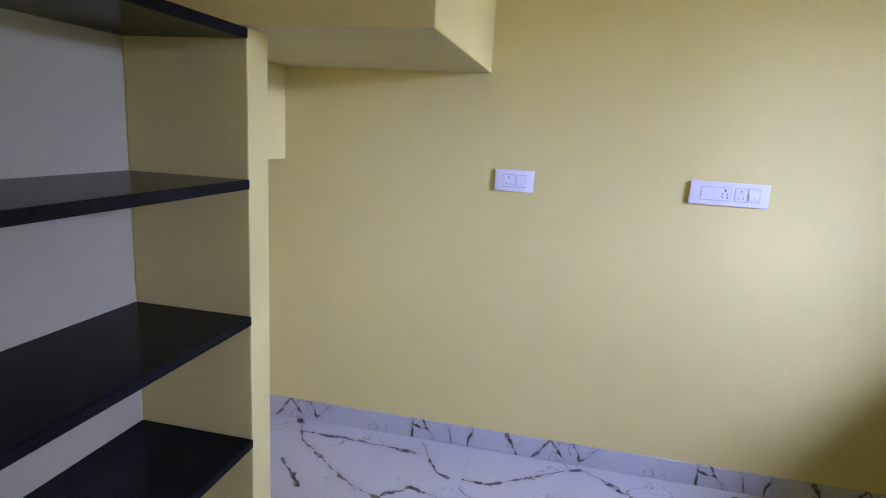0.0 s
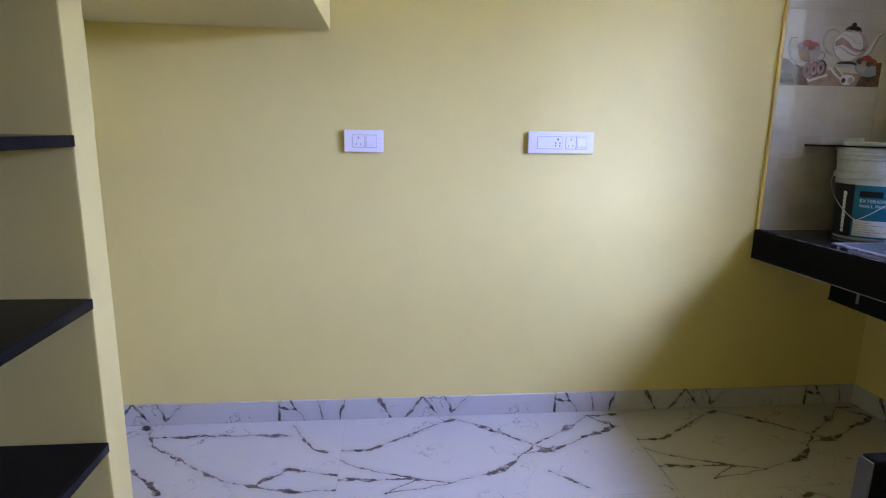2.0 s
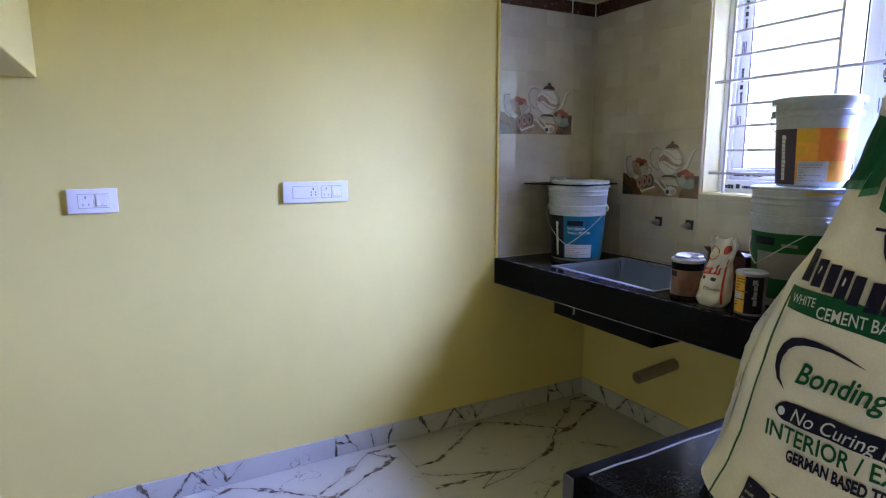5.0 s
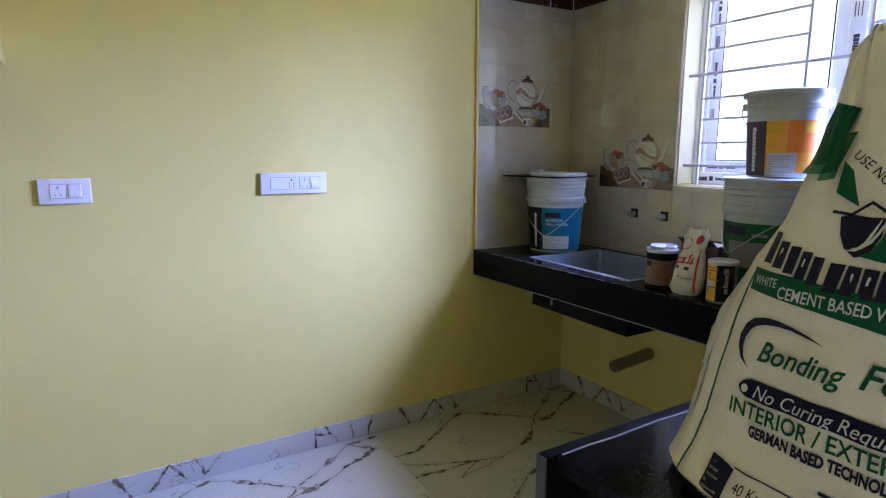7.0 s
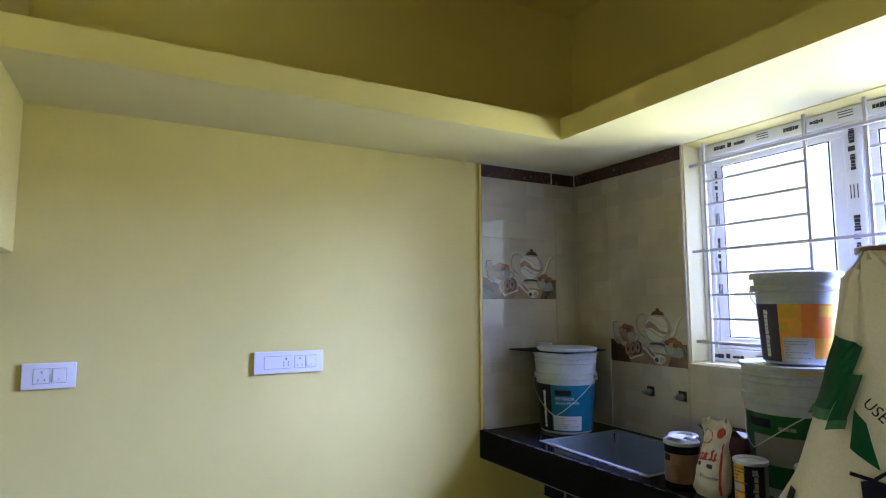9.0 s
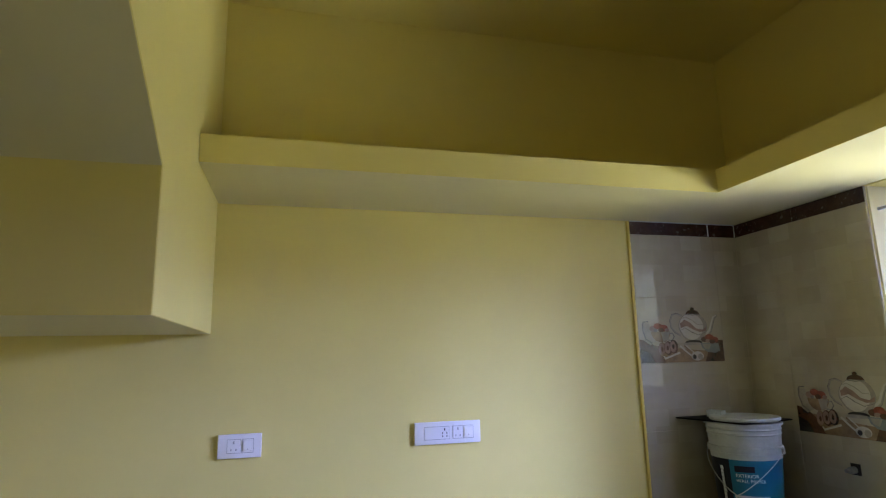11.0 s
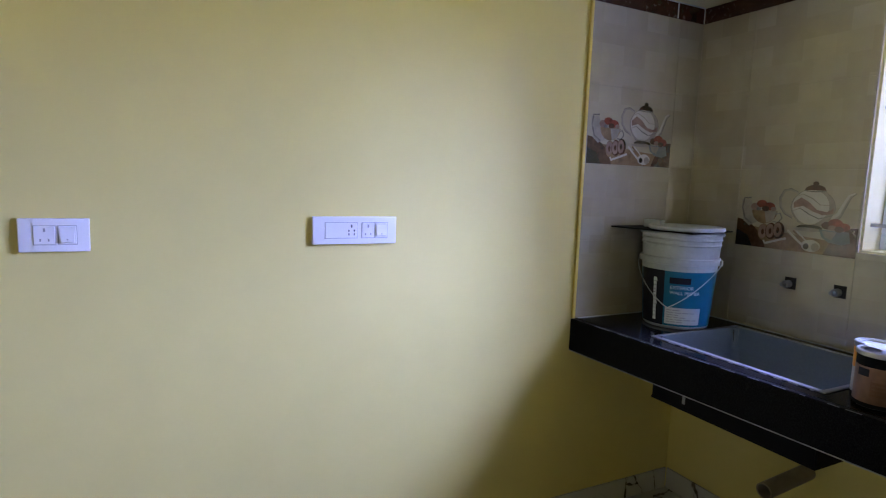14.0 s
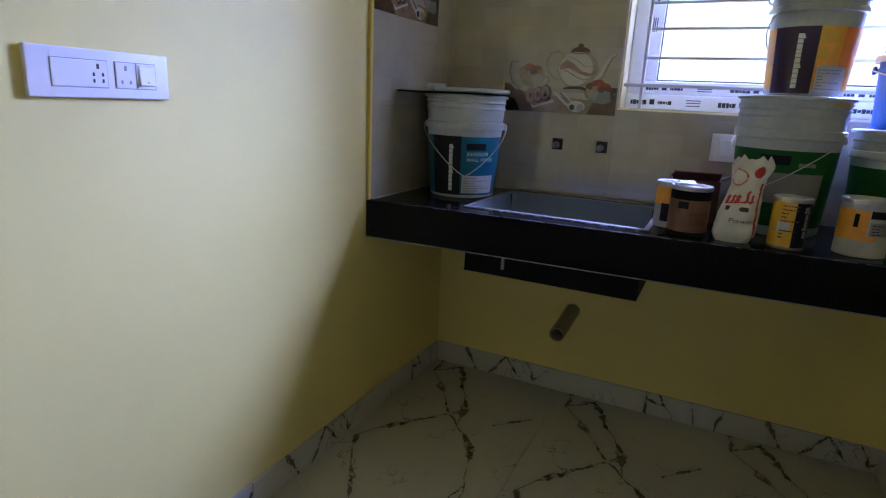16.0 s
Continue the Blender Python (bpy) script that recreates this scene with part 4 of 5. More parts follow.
for m4 in (pose(-0.08, 0, 0.135, 0, 35, 0), pose(0.0, -0.075, 0.135, -22, 0, 0)):
    part("flap", slab(-0.05, 0.002, -0.07, 0.07, 0, 0.003), CARTON, box).matrix_basis = m4
part("paper", slab(-0.06, 0.0, -0.06, 0.02, 0.138, 0.1395), PAPER, box).matrix_basis = pose(0, 0, 0.002, 4, -3, 8)

# powder pouch
pouch = thing("powder_pouch", "crumpled white plastic pouch of powder with red print", "pouch", (-0.484, -1.162, CT), 0)
PH = 0.238


def pouch_at(a, v, out=0.0):
    """Round the pouch by a (0 front centre, in turns), up it by v."""
    ks = ((0, 0.044), (0.08, 0.055), (0.3, 0.053), (0.5, 0.047), (0.66, 0.040), (0.8, 0.047), (0.9, 0.053), (1.0, 0.040))
    half = next(h0 + (h1 - h0) * (v - v0) / (v1 - v0) for (v0, h0), (v1, h1) in zip(ks, ks[1:]) if v <= v1 + 1e-6)
    deep = 0.046 * max(0.0, 1 - v / 0.82) ** 0.6 * (0.7 + 0.3 * min(1, v * 6)) + 0.003
    t = 2 * math.pi * a
    rough = 1.0 + 2.2 * max(0, v - 0.45)
    wr = rough * (0.006 * noise.noise(Vector((math.cos(t) * 2.2, math.sin(t) * 2.2, v * 7))) + 0.003 * noise.noise(Vector((math.cos(t) * 8, math.sin(t) * 8, v * 19))))
    y = -(half + out + wr * 0.5) * math.copysign(abs(math.sin(t)) ** 0.8, math.sin(t)) - 0.026 * (v - 0.4)
    x = -(deep + out) * math.copysign(abs(math.cos(t)) ** 0.8, math.cos(t)) + 0.010 * v - wr * 0.9
    z = PH * v + max(0, v - 0.8) * (0.10 * noise.noise(Vector((math.cos(t) * 1.5, math.sin(t) * 2.5, 3))) - 0.02)
    return (x, y, z)


part("bag", grid_patch(44, 26, lambda u, v: pouch_at(u, v)), POUCH, pouch, "", True)


def on_pouch(a, v):
    return lambda p, q: pouch_at(a + p / 0.30, v + q / PH, 0.0025)


for k, (u, h, w) in enumerate(((-0.040, 0.018, 0.010), (-0.024, 0.020, 0.007), (-0.013, 0.020, 0.009), (0.003, 0.034, 0.006), (0.014, 0.024, 0.006))):
    part("brand_stroke", stroke([(u + 0.010 * q + 0.003 * math.sin(6 * q), h * q) for q in (0, 0.25, 0.5, 0.75, 1)], w, on_pouch(-0.005, 0.47)), RED, pouch, "red printed stroke" if k == 0 else "")
part("brand_underline", stroke([(-0.042, -0.004), (-0.01, 0.0), (0.025, 0.006)], 0.004, on_pouch(-0.005, 0.47)), RED, pouch)
part("stripe", stroke([(0, 0.004 * k) for k in range(40)], 0.009, lambda p, q: pouch_at(0.16 + p / 0.3 - 0.03 * math.sin(q * 18), 0.05 + q / PH, 0.002)), RED, pouch, "red printed stripe")
part("emblem", flat_shape(oval(0, 0, 0.013, 0.016), on_pouch(0.06, 0.83)), RED, pouch)
part("emblem_ring", stroke(oval(0, 0, 0.022, 0.022, 0, 350), 0.003, on_pouch(-0.08, 0.76)), RED, pouch)
part("name_bar", flat_shape([(-0.03, -0.006), (0.02, -0.006), (0.02, 0.006), (-0.03, 0.006)], on_pouch(-0.02, 0.40)), INK, pouch)
part("writing", letters("Powder", 0.017, on_pouch(-0.05, 0.24)), INK, pouch)

# ---- cement sack on the return counter ----
sack = thing("cement_sack", "white woven cement sack with green and navy print, gathered top", "sack", (-1.345, -2.13, CT), 0)
SH = 0.664


def sack_half(z):
    pts = ((0, 0.27), (0.02, 0.292), (0.07, 0.277), (0.24, 0.245), (0.34, 0.208), (0.40, 0.168), (0.48, 0.132), (0.56, 0.092), (0.63, 0.055), (SH, 0.010))
    for (z0, h0), (z1, h1) in zip(pts, pts[1:]):
        if z <= z1:
            return h0 + (h1 - h0) * (z - z0) / (z1 - z0)
    return 0.010


def sack_depth(z):
    pts = ((0, 0.185), (0.02, 0.208), (0.06, 0.175), (0.11, 0.152), (0.18, 0.142), (0.32, 0.12), (0.45, 0.085), (0.56, 0.05), (SH, 0.018))
    for (z0, h0), (z1, h1) in zip(pts, pts[1:]):
        if z <= z1:
            return h0 + (h1 - h0) * (z - z0) / (z1 - z0)
    return 0.018


def sack_at(c, s, z):
    """A place on the sack from the cosine (to the back) and sine (to +y) of its turn."""
    e = 0.62
    x = sack_depth(z) * math.copysign(abs(c) ** e, c)
    y = sack_half(z) * math.copysign(abs(s) ** e, s)
    k = max(0.0, z - 0.30) / 0.35
    fold = 0.014 * k * math.sin(9 * y / max(sack_half(z), 0.03) + 2 + z * 5) + 0.008 * noise.noise(Vector((x * 9, y * 9, z * 9))) + 0.006 * noise.noise(Vector((x * 16, y * 26, z * 9))) + 0.0012 * noise.noise(Vector((x * 30, y * 18 + z * 30, z * 34 - y * 12))) + 0.016 * k * noise.noise(Vector((x * 5, y * 16, z * 5))) + 0.006 * noise.noise(Vector((x * 4, y * 11 + z * 9, z * 7 - y * 4 + 3)))
    return Vector((x + math.copysign(fold, c) * abs(c) + 0.03 * k - 0.0, y + 0.09 * k * k + 0.004 * noise.noise(Vector((z * 12, c * 3, 5))), z))


bm = grid_patch(72, 60, lambda u, v: sack_at(math.cos(2 * math.pi * u), math.sin(2 * math.pi * u), SH * v))
bmesh.ops.remove_doubles(bm, verts=bm.verts[:], dist=0.0005)
bmesh.ops.holes_fill(bm, edges=[e for e in bm.edges if e.is_boundary], sides=0)
bmesh.ops.recalc_face_normals(bm, faces=bm.faces[:])
part("bag", bm, SACK, sack, "woven plastic sack cloth", True)


part("liner", grid_patch(18, 24, lambda u, v: sack_at(math.cos(radians(70 + 50 * u)), math.sin(radians(70 + 50 * u)), 0.04 + 0.28 * v) + Vector((0, 0.0015 + (0.016 + 0.008 * noise.noise(Vector((u * 5, v * 14, 2)))) * math.sin(math.pi * v) * math.sin(math.pi * u), 0))), POUCH, sack, "crinkled white inner liner at the seam", True)


def on_sack(y0, z0, out=0.0042):
    """Lays flat (u to the right as read, v up) on the sack's printed side."""
    def place(u, v):
        y, z = y0 + 2.13 - u, z0 - CT + v
        h = sack_half(z)
        k = max(0.0, z - 0.30) / 0.35
        s = max(-0.985, min(0.985, (y - 0.09 * k * k) / h))
        s = math.copysign(abs(s) ** (1 / 0.62), s)
        c = -math.sqrt(max(0.0, 1 - s * s))
        p = sack_at(c, s, z)
        return (p.x - out, y, p.z)
    return place


def band(y0, y1, zf, w, out=0.0038, n=24):
    """A printed ribbon from y0 to y1 whose middle runs at the height zf(f)."""
    bm = bmesh.new()
    f0 = on_sack(0, 0, out)
    g = []
    for k in range(n + 1):
        y = y0 + (y1 - y0) * k / n
        g.append([bm.verts.new(on_sack(y, zf(k / n) + w(k / n) * (q - 0.5), out)(0, 0)) for q in (0, 0.33, 0.67, 1)])
    for a, b in zip(g, g[1:]):
        for q in range(3):
            bm.faces.new((a[q], b[q], b[q + 1], a[q + 1]))
    return bm


part("green_band", band(-1.956, -2.30, lambda f: 1.180 - 0.024 * f, lambda f: 0.030 + 0.016 * f), SACK_GREEN, sack, "dark green printed band")
for k in range(10):
    w = 0.0148 if k < 5 else 0.0178
    y = -1.964 - k * 0.017 if k < 5 else -2.054 - (k - 5) * 0.02
    z = 1.204 - 0.0042 * min(k, 5)
    h = 0.036 if k else 0.042
    q = [(0.001, 0), (w, 0), (w + 0.003, h), (0.004, h)]
    hollow = [(w * 0.45, h * 0.45), (w * 0.62, h * 0.45), (w * 0.72, h * 0.75), (w * 0.55, h * 0.75)]
    part("brand_block", flat_shape(q, on_sack(y, z)), SACK_NAVY, sack, "dark navy brand lettering shape" if k == 0 else "")
    if k % 3 != 2:
        part("brand_block_gap", flat_shape(hollow, on_sack(y, z, 0.004)), PALE_INK, sack)
part("writing", letters("WHITE", 0.017, on_sack(-1.964, 1.175, 0.0072), length=0.034), PALE_INK, sack)
part("writing", letters("CEMENT BASED W", 0.022, on_sack(-2.002, 1.163, 0.0072), length=0.136, bold=0.0002), PALE_INK, sack)
part("swoosh", stroke([(0.02, 0.06), (0.010, 0.072), (0.004, 0.086), (0.003, 0.100), (0.008, 0.114), (0.018, 0.123), (0.033, 0.128), (0.05, 0.129), (0.07, 0.127), (0.09, 0.123), (0.112, 0.117)], lambda f: 0.0005 + 0.011 * math.sin(math.pi * min(1.0, f * 1.1)) ** 0.9 if f < 0.9 else 0.0005 + 0.003 * (1 - f) * 10, on_sack(-1.96, 1.0)), SACK_NAVY, sack, "tapered navy swoosh")
part("writing", letters("Bonding", 0.040, on_sack(-1.990, 1.074), 0.35, 1.0, 0.0006, 0.112), SACK_GREEN, sack, "green slanted lettering")
part("writing", letters("Fo", 0.048, on_sack(-2.115, 1.080), 0.35, 0.95, 0.0006), SACK_GREEN, sack)
part("pill", band(-1.973, -2.27, lambda f: 1.032, lambda f: 0.027 * min(1.0, (min(f, 1 - f) / 0.045 + 0.02)) ** 0.5, 0.004, 60), SACK_NAVY, sack, "navy rounded bar")
part("bullet", flat_shape(oval(0, 0, 0.0045, 0.006), on_sack(-1.983, 1.032, 0.0072)), PALE_INK, sack)
part("writing", letters("No Curing Required", 0.026, on_sack(-1.994, 1.023, 0.0072), 0.3, 1.0, 0.0, 0.200), PALE_INK, sack)
part("writing", letters("INTERIOR / EXTERIOR", 0.031, on_sack(-1.963, 0.992), 0, 1.0, 0.0005, 0.248), SACK_GREEN, sack)
part("writing", letters("GERMAN BASED TECHNOLOGY", 0.021, on_sack(-1.998, 0.970), 0, 1.0, 0.0009, 0.197), SACK_NAVY, sack)
part("info_block", band(-1.958, -1.996, lambda f: 0.900 - 0.006 * f, lambda f: 0.058, 0.0038, 6), SACK_NAVY, sack)
part("small_print", small_print(0.028, 0.05, 7, on_sack(-1.962, 0.874, 0.006), 9), SACK_GREY, sack)
part("writing", letters("40 Kg", 0.018, on_sack(-2.006, 0.902), 0, 0.85), SACK_NAVY, sack)
part("rule", stroke([(0.02 * k, 0) for k in range(11)], 0.0018, on_sack(-1.996, 0.926)), SACK_NAVY, sack)
part("small_print", small_print(0.15, 0.06, 5, on_sack(-2.10, 0.890), 12), SACK_NAVY, sack)
part("green_foot", band(-1.92, -2.34, lambda f: 0.872, lambda f: 0.012), SACK_GREEN, sack)
part("seam", stroke([(0.0 + 0.045 * t ** 1.5, 0.32 * t) for t in [k / 30 for k in range(31)]], 0.004, on_sack(-1.912, 0.875, 0.004)), SACK_GREEN, sack, "green stitched side seam")


def sheet(bl, br, tr, tl, out=0.004):
    """A printed patch between four corners (y, z) on the sack."""
    def place(u, v):
        y, z = [(bl[k] * (1 - u) + br[k] * u) * (1 - v) + (tl[k] * (1 - u) + tr[k] * u) * v for k in (0, 1)]
        return on_sack(y, z, out)(0, 0)
    return grid_patch(8, 8, place)


part("green_fold", sheet((-1.972, 1.336), (-2.012, 1.338), (-2.044, 1.412), (-2.002, 1.424)), SACK_GREEN, sack, "green printed collar fold")
part("green_fold", sheet((-2.012, 1.328), (-2.034, 1.333), (-2.049, 1.383), (-2.028, 1.380), 0.0072), SACK_GREEN, sack)
part("green_fold", sheet((-2.042, 1.306), (-2.072, 1.290), (-2.056, 1.334), (-2.042, 1.346), 0.0072), SACK_GREEN, sack)
part("emblem", flat_shape([(0.0, 0.048), (0.012, 0.052), (0.03, 0.05), (0.048, 0.051), (0.05, 0.03), (0.042, 0.006), (0.026, 0.001), (0.012, 0.01), (0.004, 0.026)], on_sack(-2.055, 1.228)), SACK_NAVY, sack, "dark leaf-shaped emblem")
part("emblem_leaf", flat_shape([(0.03, 0.004), (0.046, 0.012), (0.053, 0.03), (0.056, 0.05), (0.066, 0.05), (0.066, 0.0)], on_sack(-2.055, 1.228, 0.0072)), SACK_GREEN, sack)
for k in range(2):
    part("emblem_stripe", stroke([(0.014 + 0.006 * k, 0.008 + 0.003 * k), (0.026 + 0.005 * k, 0.010 + 0.003 * k), (0.036 + 0.005 * k, 0.020 + 0.002 * k), (0.041 + 0.006 * k, 0.034), (0.046 + 0.006 * k, 0.05)], lambda f: 0.001 + 0.003 * math.sin(math.pi * f), on_sack(-2.055, 1.228, 0.006)), PALE_INK, sack)
part("fold_hem", sheet((-1.966, 1.326), (-2.011, 1.328), (-2.014, 1.340), (-1.972, 1.338), 0.006), SACK_HEM, sack, "paler green hem of the collar")
part("fold_hem", sheet((-2.010, 1.318), (-2.033, 1.323), (-2.035, 1.334), (-2.012, 1.329), 0.0055), SACK_HEM, sack)
part("emblem_roof", stroke([(-0.010, 0.052), (0.012, 0.05), (0.03, 0.066), (0.05, 0.055), (0.08, 0.054)], 0.004, on_sack(-2.055, 1.230, 0.0072)), SACK_NAVY, sack)
part("writing", letters("USE NO HOOKS", 0.016, lambda u, v: on_sack(-2.049 - u * 0.77 - v * 0.65, 1.352 - u * 0.65 + v * 0.77, 0.004)(0, 0)), SACK_NAVY, sack)

# ---- printed tile pictures ----
TEA_WHITE = surface("print_white", (0.47, 0.43, 0.37), 0.1, vary=0.1, big=20, bump=0.0, spec=0.8, coat=0.5)
TEA_SHADE = surface("print_grey", (0.29, 0.26, 0.22), 0.1, vary=0.2, big=18, bump=0.0, spec=0.8, coat=0.5)
TEA_LINE = surface("print_outline", (0.18, 0.165, 0.15), 0.1, vary=0.4, big=30, bump=0.0, spec=0.8, coat=0.5)
TEA_RED = surface("print_terracotta", (0.22, 0.055, 0.032), 0.1, vary=0.5, big=40, bump=0.0, spec=0.8, coat=0.5)
TEA_BROWN = surface("print_brown", (0.085, 0.042, 0.024), 0.1, vary=0.45, big=15, bump=0.0, spec=0.8, coat=0.5)
TEA_DARK = surface("print_dark", (0.02, 0.016, 0.014), 0.1, bump=0.0, spec=0.8, coat=0.5)
TEA_BLUE = surface("print_blue_grey", (0.17, 0.185, 0.19), 0.1, vary=0.2, big=25, bump=0.0, spec=0.8, coat=0.5)
TEA_PINK = surface("print_pink", (0.26, 0.175, 0.14), 0.1, vary=0.3, big=25, bump=0.0, spec=0.8, coat=0.5)
TEA_TAN = surface("print_tan", (0.22, 0.15, 0.085), 0.1, vary=0.4, big=20, bump=0.0, spec=0.8, coat=0.5)


def tea_print(tile, lay):
    """The tea table picture of a decor tile; lay(u, v, rise) gives a place on it."""
    level = [0.0003]

    def put(name, pts, m):
        level[0] += 0.00004
        r = level[0]
        part(name, flat_shape(pts, lambda u, v: lay(u, v, r)), m, tile)

    def line(name, pts, w, m):
        level[0] += 0.00004
        r = level[0]
        part(name, stroke(pts, w, lambda u, v: lay(u, v, r)), m, tile)

    def belly(ru, rv, cu=0.294, cv=0.179):
        return [(cu + (u - cu) * (1.0 - 2.2 * max(0.0, 0.18 - v)), v) for u, v in oval(cu, cv, ru, rv)]

    thin = lambda f: 0.0012 + 0.0030 * math.sin(math.pi * f)
    put("print_table", [(0.002, 0.0), (0.452, 0.0), (0.452, 0.05), (0.30, 0.062), (0.12, 0.082), (0.002, 0.10)], TEA_TAN)
    put("print_table_shade", [(0.345, 0.0), (0.452, 0.0), (0.452, 0.112), (0.425, 0.112), (0.37, 0.06)], TEA_BROWN)
    put("print_table_dark", [(0.002, 0.0), (0.13, 0.0), (0.115, 0.035), (0.09, 0.075), (0.05, 0.11), (0.002, 0.12)], TEA_BROWN)
    put("print_table_edge", [(0.002, 0.0), (0.075, 0.0), (0.05, 0.05), (0.002, 0.07)], TEA_DARK)
    line("print_handle", [(0.238, 0.238), (0.21, 0.252), (0.187, 0.246), (0.174, 0.218), (0.177, 0.182), (0.195, 0.155), (0.225, 0.14)], 0.008, TEA_SHADE)
    line("print_handle_line", [(0.238, 0.243), (0.21, 0.257), (0.183, 0.25), (0.169, 0.218), (0.173, 0.18), (0.192, 0.151), (0.225, 0.134)], 0.0028, TEA_LINE)
    line("print_spout", [(0.36, 0.14), (0.385, 0.16), (0.40, 0.20), (0.415, 0.235), (0.432, 0.246)], lambda f: 0.022 - 0.012 * f, TEA_SHADE)
    line("print_spout_light", [(0.36, 0.142), (0.383, 0.163), (0.397, 0.20), (0.412, 0.235), (0.43, 0.245)], lambda f: 0.014 - 0.008 * f, TEA_WHITE)
    line("print_spout_line", [(0.372, 0.132), (0.393, 0.153), (0.408, 0.195), (0.42, 0.228), (0.436, 0.243)], 0.0026, TEA_LINE)
    put("print_pot_outline", belly(0.0797, 0.0787), TEA_LINE)
    put("print_pot", belly(0.0785, 0.0775), TEA_SHADE)
    put("print_pot_light", belly(0.066, 0.070, 0.286, 0.184), TEA_WHITE)
    put("print_wave", [(0.224, 0.20), (0.25, 0.222), (0.28, 0.205), (0.31, 0.175), (0.345, 0.168), (0.368, 0.185), (0.366, 0.162), (0.33, 0.155), (0.295, 0.168), (0.26, 0.188), (0.226, 0.178)], TEA_PINK)
    line("print_wave_line", [(0.222, 0.165), (0.25, 0.178), (0.285, 0.155), (0.32, 0.14), (0.365, 0.155)], thin, TEA_LINE)
    line("print_wave_line", [(0.232, 0.225), (0.255, 0.236), (0.29, 0.22), (0.32, 0.195), (0.358, 0.195)], thin, TEA_SHADE)
    put("print_pot_foot", oval(0.29, 0.101, 0.046, 0.013), TEA_DARK)
    put("print_saucer", oval(0.285, 0.094, 0.055, 0.008), TEA_SHADE)
    put("print_lid", oval(0.298, 0.252, 0.037, 0.022, 0, 180), TEA_BROWN)
    line("print_lid_line", [(0.258, 0.250), (0.298, 0.246), (0.338, 0.250)], 0.004, TEA_LINE)
    put("print_knob", oval(0.298, 0.279, 0.011, 0.008), TEA_BROWN)
    put("print_bowl", [(0.325, 0.098), (0.425, 0.096), (0.432, 0.055), (0.405, 0.044), (0.36, 0.05), (0.335, 0.07)], TEA_BLUE)
    put("print_bowl_light", [(0.335, 0.094), (0.385, 0.092), (0.37, 0.06), (0.345, 0.07)], TEA_SHADE)
    for u, v, r, m in ((0.352, 0.116, 0.021, TEA_BROWN), (0.378, 0.126, 0.025, TEA_RED), (0.405, 0.114, 0.022, TEA_RED), (0.368, 0.108, 0.014, TEA_PINK), (0.392, 0.104, 0.016, TEA_BROWN)):
        put("print_fruit", oval(u, v, r, r * 0.72, n=14), m)
    put("print_jug", [(0.014, 0.205), (0.055, 0.205), (0.075, 0.15), (0.09, 0.11), (0.055, 0.09), (0.03, 0.11)], TEA_SHADE)
    line("print_jug_line", [(0.055, 0.212), (0.026, 0.21), (0.02, 0.17), (0.034, 0.122), (0.066, 0.10)], 0.007, TEA_LINE)
    put("print_cup", oval(0.115, 0.160, 0.052, 0.056, 180, 360), TEA_TAN)
    put("print_cup_side", [(0.115, 0.158), (0.165, 0.158), (0.152, 0.12), (0.125, 0.106)], TEA_SHADE)
    line("print_cup_handle", [(0.158, 0.146), (0.178, 0.152), (0.186, 0.132), (0.172, 0.112), (0.15, 0.116)], 0.0055, TEA_LINE)
    for u, v, r, m in ((0.078, 0.175, 0.026, TEA_PINK), (0.102, 0.188, 0.026, TEA_RED), (0.132, 0.178, 0.028, TEA_RED), (0.118, 0.168, 0.018, TEA_BROWN), (0.15, 0.168, 0.014, TEA_PINK), (0.09, 0.165, 0.012, TEA_LINE)):
        put("print_bun", oval(u, v, r * 0.85, r * 0.62, n=14), m)
    line("print_tray", [(0.10, 0.07), (0.128, 0.020), (0.21, 0.050)], 0.010, TEA_WHITE)
    for k, u in enumerate((0.118, 0.148, 0.178)):
        v = 0.068 + k * 0.006
        put("print_biscuit", oval(u, v, 0.023, 0.036, n=16), TEA_BROWN if k else TEA_TAN)
        put("print_biscuit_icing", oval(u - 0.004, v + 0.001, 0.017, 0.030, n=16), TEA_PINK)
        put("print_biscuit_middle", oval(u - 0.003, v, 0.006, 0.013, n=12), TEA_BROWN)
    for u0, w, m in ((0.212, 0.009, TEA_WHITE), (0.234, 0.007, TEA_TAN), (0.246, 0.005, TEA_WHITE)):
        line("print_spoon", [(u0, 0.085), (u0 + 0.036, 0.05), (u0 + 0.058, 0.032)], w, m)
    put("print_sugar", oval(0.302, 0.030, 0.034, 0.024), TEA_WHITE)
    put("print_sugar_shade", oval(0.318, 0.026, 0.014, 0.016), TEA_SHADE)
    put("print_sugar_hole", oval(0.286, 0.026, 0.010, 0.012), TEA_DARK)


# ---- wall tiling: tiles one by one ----
ROWS = [(CT + 0.004, 1.18), (1.18, 1.484), (1.484, 1.79), (1.79, 2.098)]
tiling = thing("wall_tiles_north", "cream glazed wall tiles with a teapot picture", "wall tiles", (0, 0, 0), kind="structure")
JO = 0.0005


def north_tile(x0, x1, z0, z1, m, name="tile"):
    return part(name, slab(x0 + JO, x1 - JO, -0.010, -0.0005, z0 + JO, z1 - JO, 0.001), m, tiling)


tiling_bed = part("grout_bed", slab(-0.614, -0.011, -0.0085, -0.0002, CT + 0.003, 2.162), TILE_GROUT, tiling)
for z0, z1 in ROWS:
    for x0, x1 in ((-0.614, -0.149), (-0.149, -0.0105)):
        t = north_tile(x0, x1, z0, z1, TILE)
        if abs(z0 - 1.484) < 0.001 and x0 < -0.5:
            tea_print(t, lambda u, v, r: (-0.612 + u * 1.015, -0.0101 - r, 1.4855 + v * 0.9))
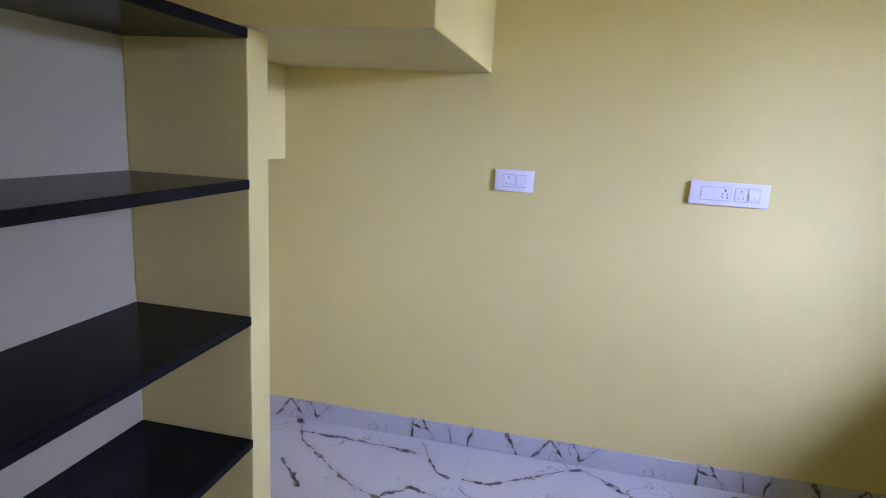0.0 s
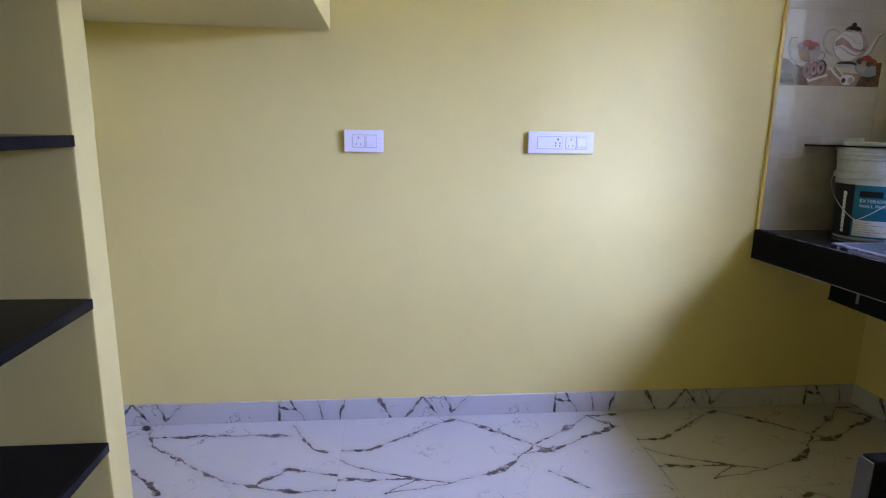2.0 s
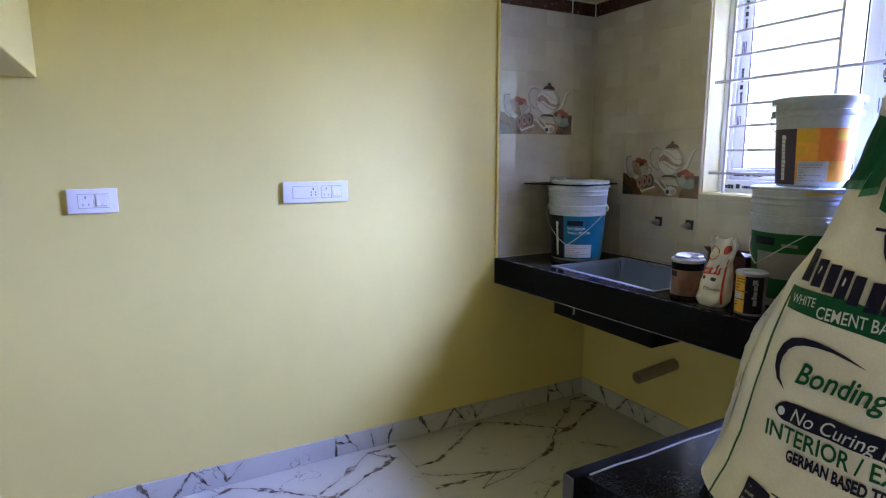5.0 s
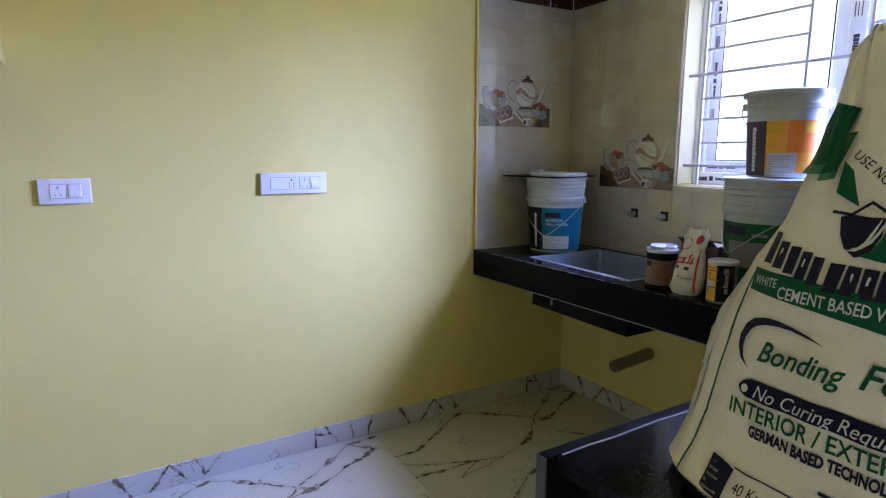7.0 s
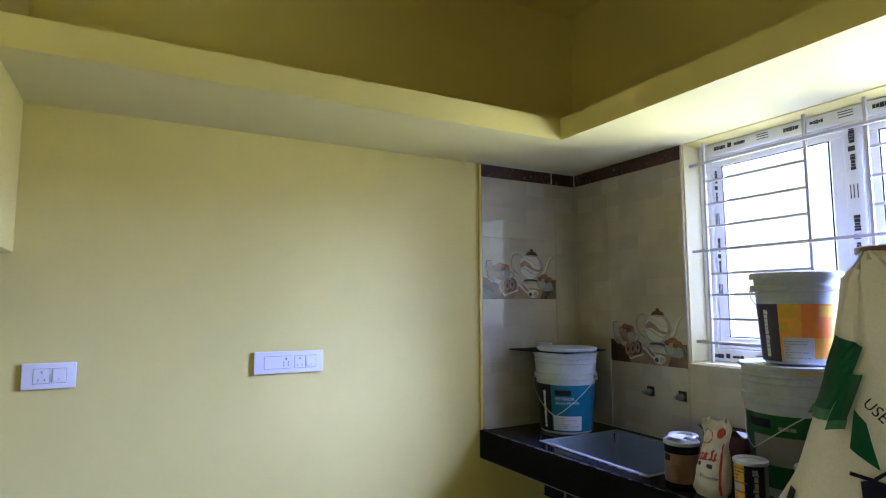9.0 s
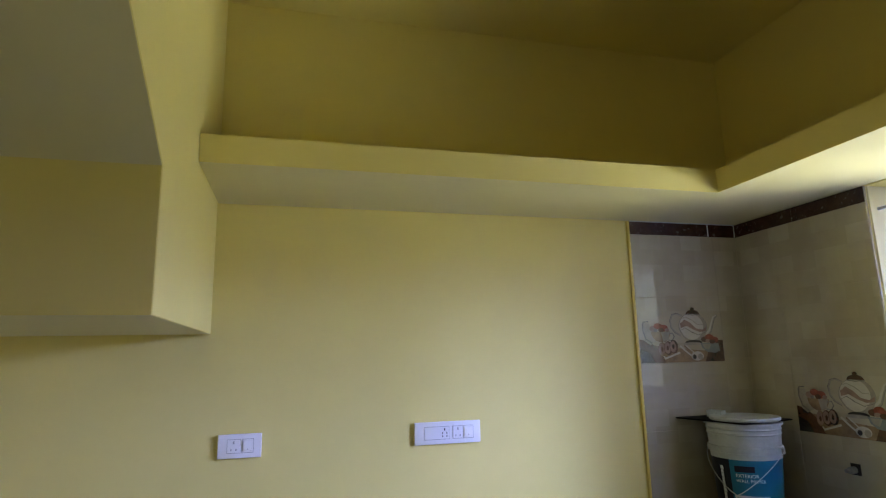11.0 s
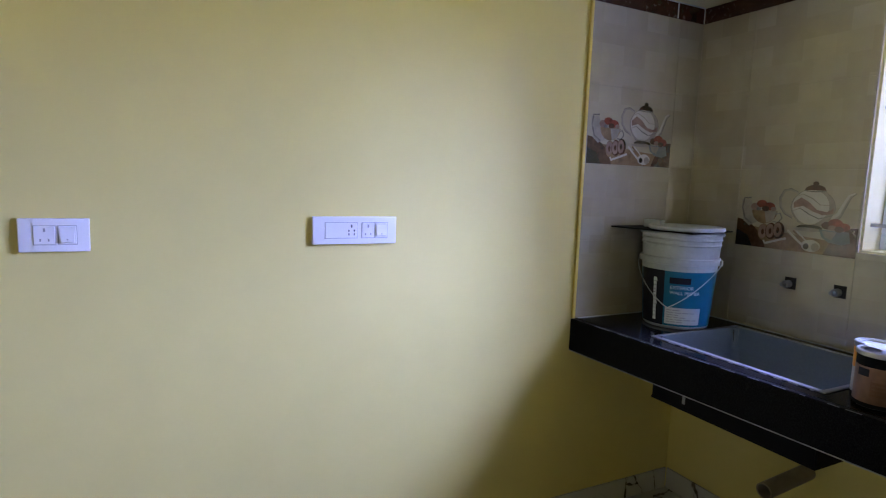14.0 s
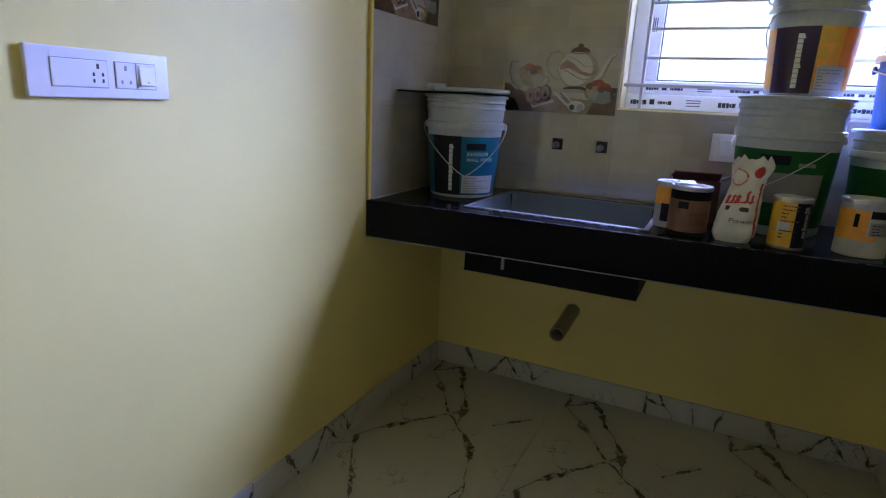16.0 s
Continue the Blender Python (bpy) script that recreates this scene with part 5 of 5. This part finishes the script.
for x0, x1 in ((-0.614, -0.17), (-0.17, -0.0105)):
    north_tile(x0, x1, 2.098, 2.163, BORDER, "border_tile")
for pts in ([(-0.61 + 0.05 * k, -0.0108 - 0.0006 * (k % 2), 2.1635) for k in range(13)], [(-0.17, -0.0108, 2.1 + 0.012 * k) for k in range(6)], [(-0.012 - 0.001 * (k % 2), -0.0115, 2.1 + 0.012 * k) for k in range(6)]):
    part("grout_line", tube(pts, 0.0028, 5), PAPER, tiling)
part("corner_joint", tube([(-0.0118 - 0.0006 * (k % 2), -0.0118, CT + 0.02 + 0.1 * k) for k in range(13)], 0.0018, 5), TILE_GROUT, tiling, "pale grouted corner joint")
part("yellow_edge", slab(-0.629, -0.6145, -0.0125, -0.0004, CT + 0.001, 2.163, 0.002), TRIM_YELLOW, tiling, "bright yellow painted tile edge")

tiling = thing("wall_tiles_east", "cream glazed wall tiles with a teapot picture beneath window", "wall tiles", (0, 0, 0), kind="structure")


def east_tile(y0, y1, z0, z1, m, name="tile"):
    return part(name, slab(-0.010, -0.0005, y0 + JO, y1 - JO, z0 + JO, z1 - JO, 0.001), m, tiling)


part("grout_bed", slab(-0.0085, -0.0002, WIN_Y1, -0.0005, CT + 0.003, 2.162), TILE_GROUT, tiling)
part("grout_bed", slab(-0.0085, -0.0002, -2.6, WIN_Y1, CT + 0.003, WIN_Z0 - 0.001), TILE_GROUT, tiling)
cols = [(-0.25, -0.0005), (-0.705, -0.25), (-1.16, -0.705), (-1.615, -1.16), (-2.07, -1.615), (-2.52, -2.07)]
for k, (z0, z1) in enumerate(ROWS):
    for y0, y1 in cols:
        if k == 0:
            east_tile(y0, y1, z0, z1, TILE)
            if y1 < -0.7:
                east_tile(y0, y1, z1, WIN_Z0 - 0.001, TILE)
        elif y0 > -0.71:
            t = east_tile(y0, y1, z0, z1, TILE)
            if k == 1 and y1 < -0.2:
                tea_print(t, lambda u, v, r: (-0.0101 - r, -0.252 - u * 0.998, 1.1815 + v * 0.9))
        elif y1 < -2.0:
            east_tile(y0, y1, z0, z1, TILE)
for y0, y1 in ((-0.36, -0.011), (-0.705, -0.36)):
    east_tile(y0, y1, 2.098, 2.163, BORDER, "border_tile")

# ---- floor and skirting tiles ----
floor = structure("floor", slab(-3.95, 0.2, SOUTH - 0.2, 0.2, -0.12, -0.003), GROUT, "white marble-look floor tiles with dark veins")
TW, TD = 1.24, 0.62
tile_a = mesh_of("floor_tile", slab(0.0006, TW - 0.0006, -TD + 0.0006, -0.0006, -0.009, 0, 0.0005), FLOOR_A)
tile_b = mesh_of("floor_tile_variant", slab(0.0006, TW - 0.0006, -TD + 0.0006, -0.0006, -0.009, 0, 0.0005), FLOOR_B)
for row in range(6):
    for col in range(4):
        x = -2.455 + TW * (col - 1)
        kind_b = col == 0
        ob = new("floor_tile", tile_b if kind_b else tile_a)
        ob.parent = floor
        y = -TD * row
        ob.matrix_basis = pose(x, y, 0)

skirting = thing("baseboard", "white veined tile skirting along the walls", "skirting", (0, 0, 0), kind="structure")


def skirt(x0, y0, x1, y1):
    """A run of skirting tiles from one floor point to another, with its face to the right of the way."""
    n = Vector((x1 - x0, y1 - y0))
    total, d = n.length, n.normalized()
    a, k = 0.0, 0
    while a < total - 0.01:
        l = min(TW, total - a)
        bm = slab(0.0006, l - 0.0006, 0.0005, 0.010, -0.096, -0.0006, 0.001)
        ob = part("skirting_tile", bm, SKIRT, skirting)
        # local y is out of the wall, local -z is down; turned so that the print lies along it
        for v in ob.data.vertices:
            x, o, z = v.co
            v.co = (x, z, o)
        out = Vector((d.y, -d.x, 0))
        m3 = Matrix((Vector((d.x, d.y, 0)), Vector((0, 0, 1)), out)).transposed()
        ob.data.flip_normals()
        ob.matrix_basis = Matrix.Translation((x0 + d.x * a, y0 + d.y * a, 0.0966)) @ m3.to_4x4()
        a, k = a + l, k + 1


skirt(-3.695, -0.0, -0.011, -0.0)
skirt(-0.0, -0.011, -0.0, -1.759)
skirt(-0.011, -1.7615, -0.525, -1.7615)
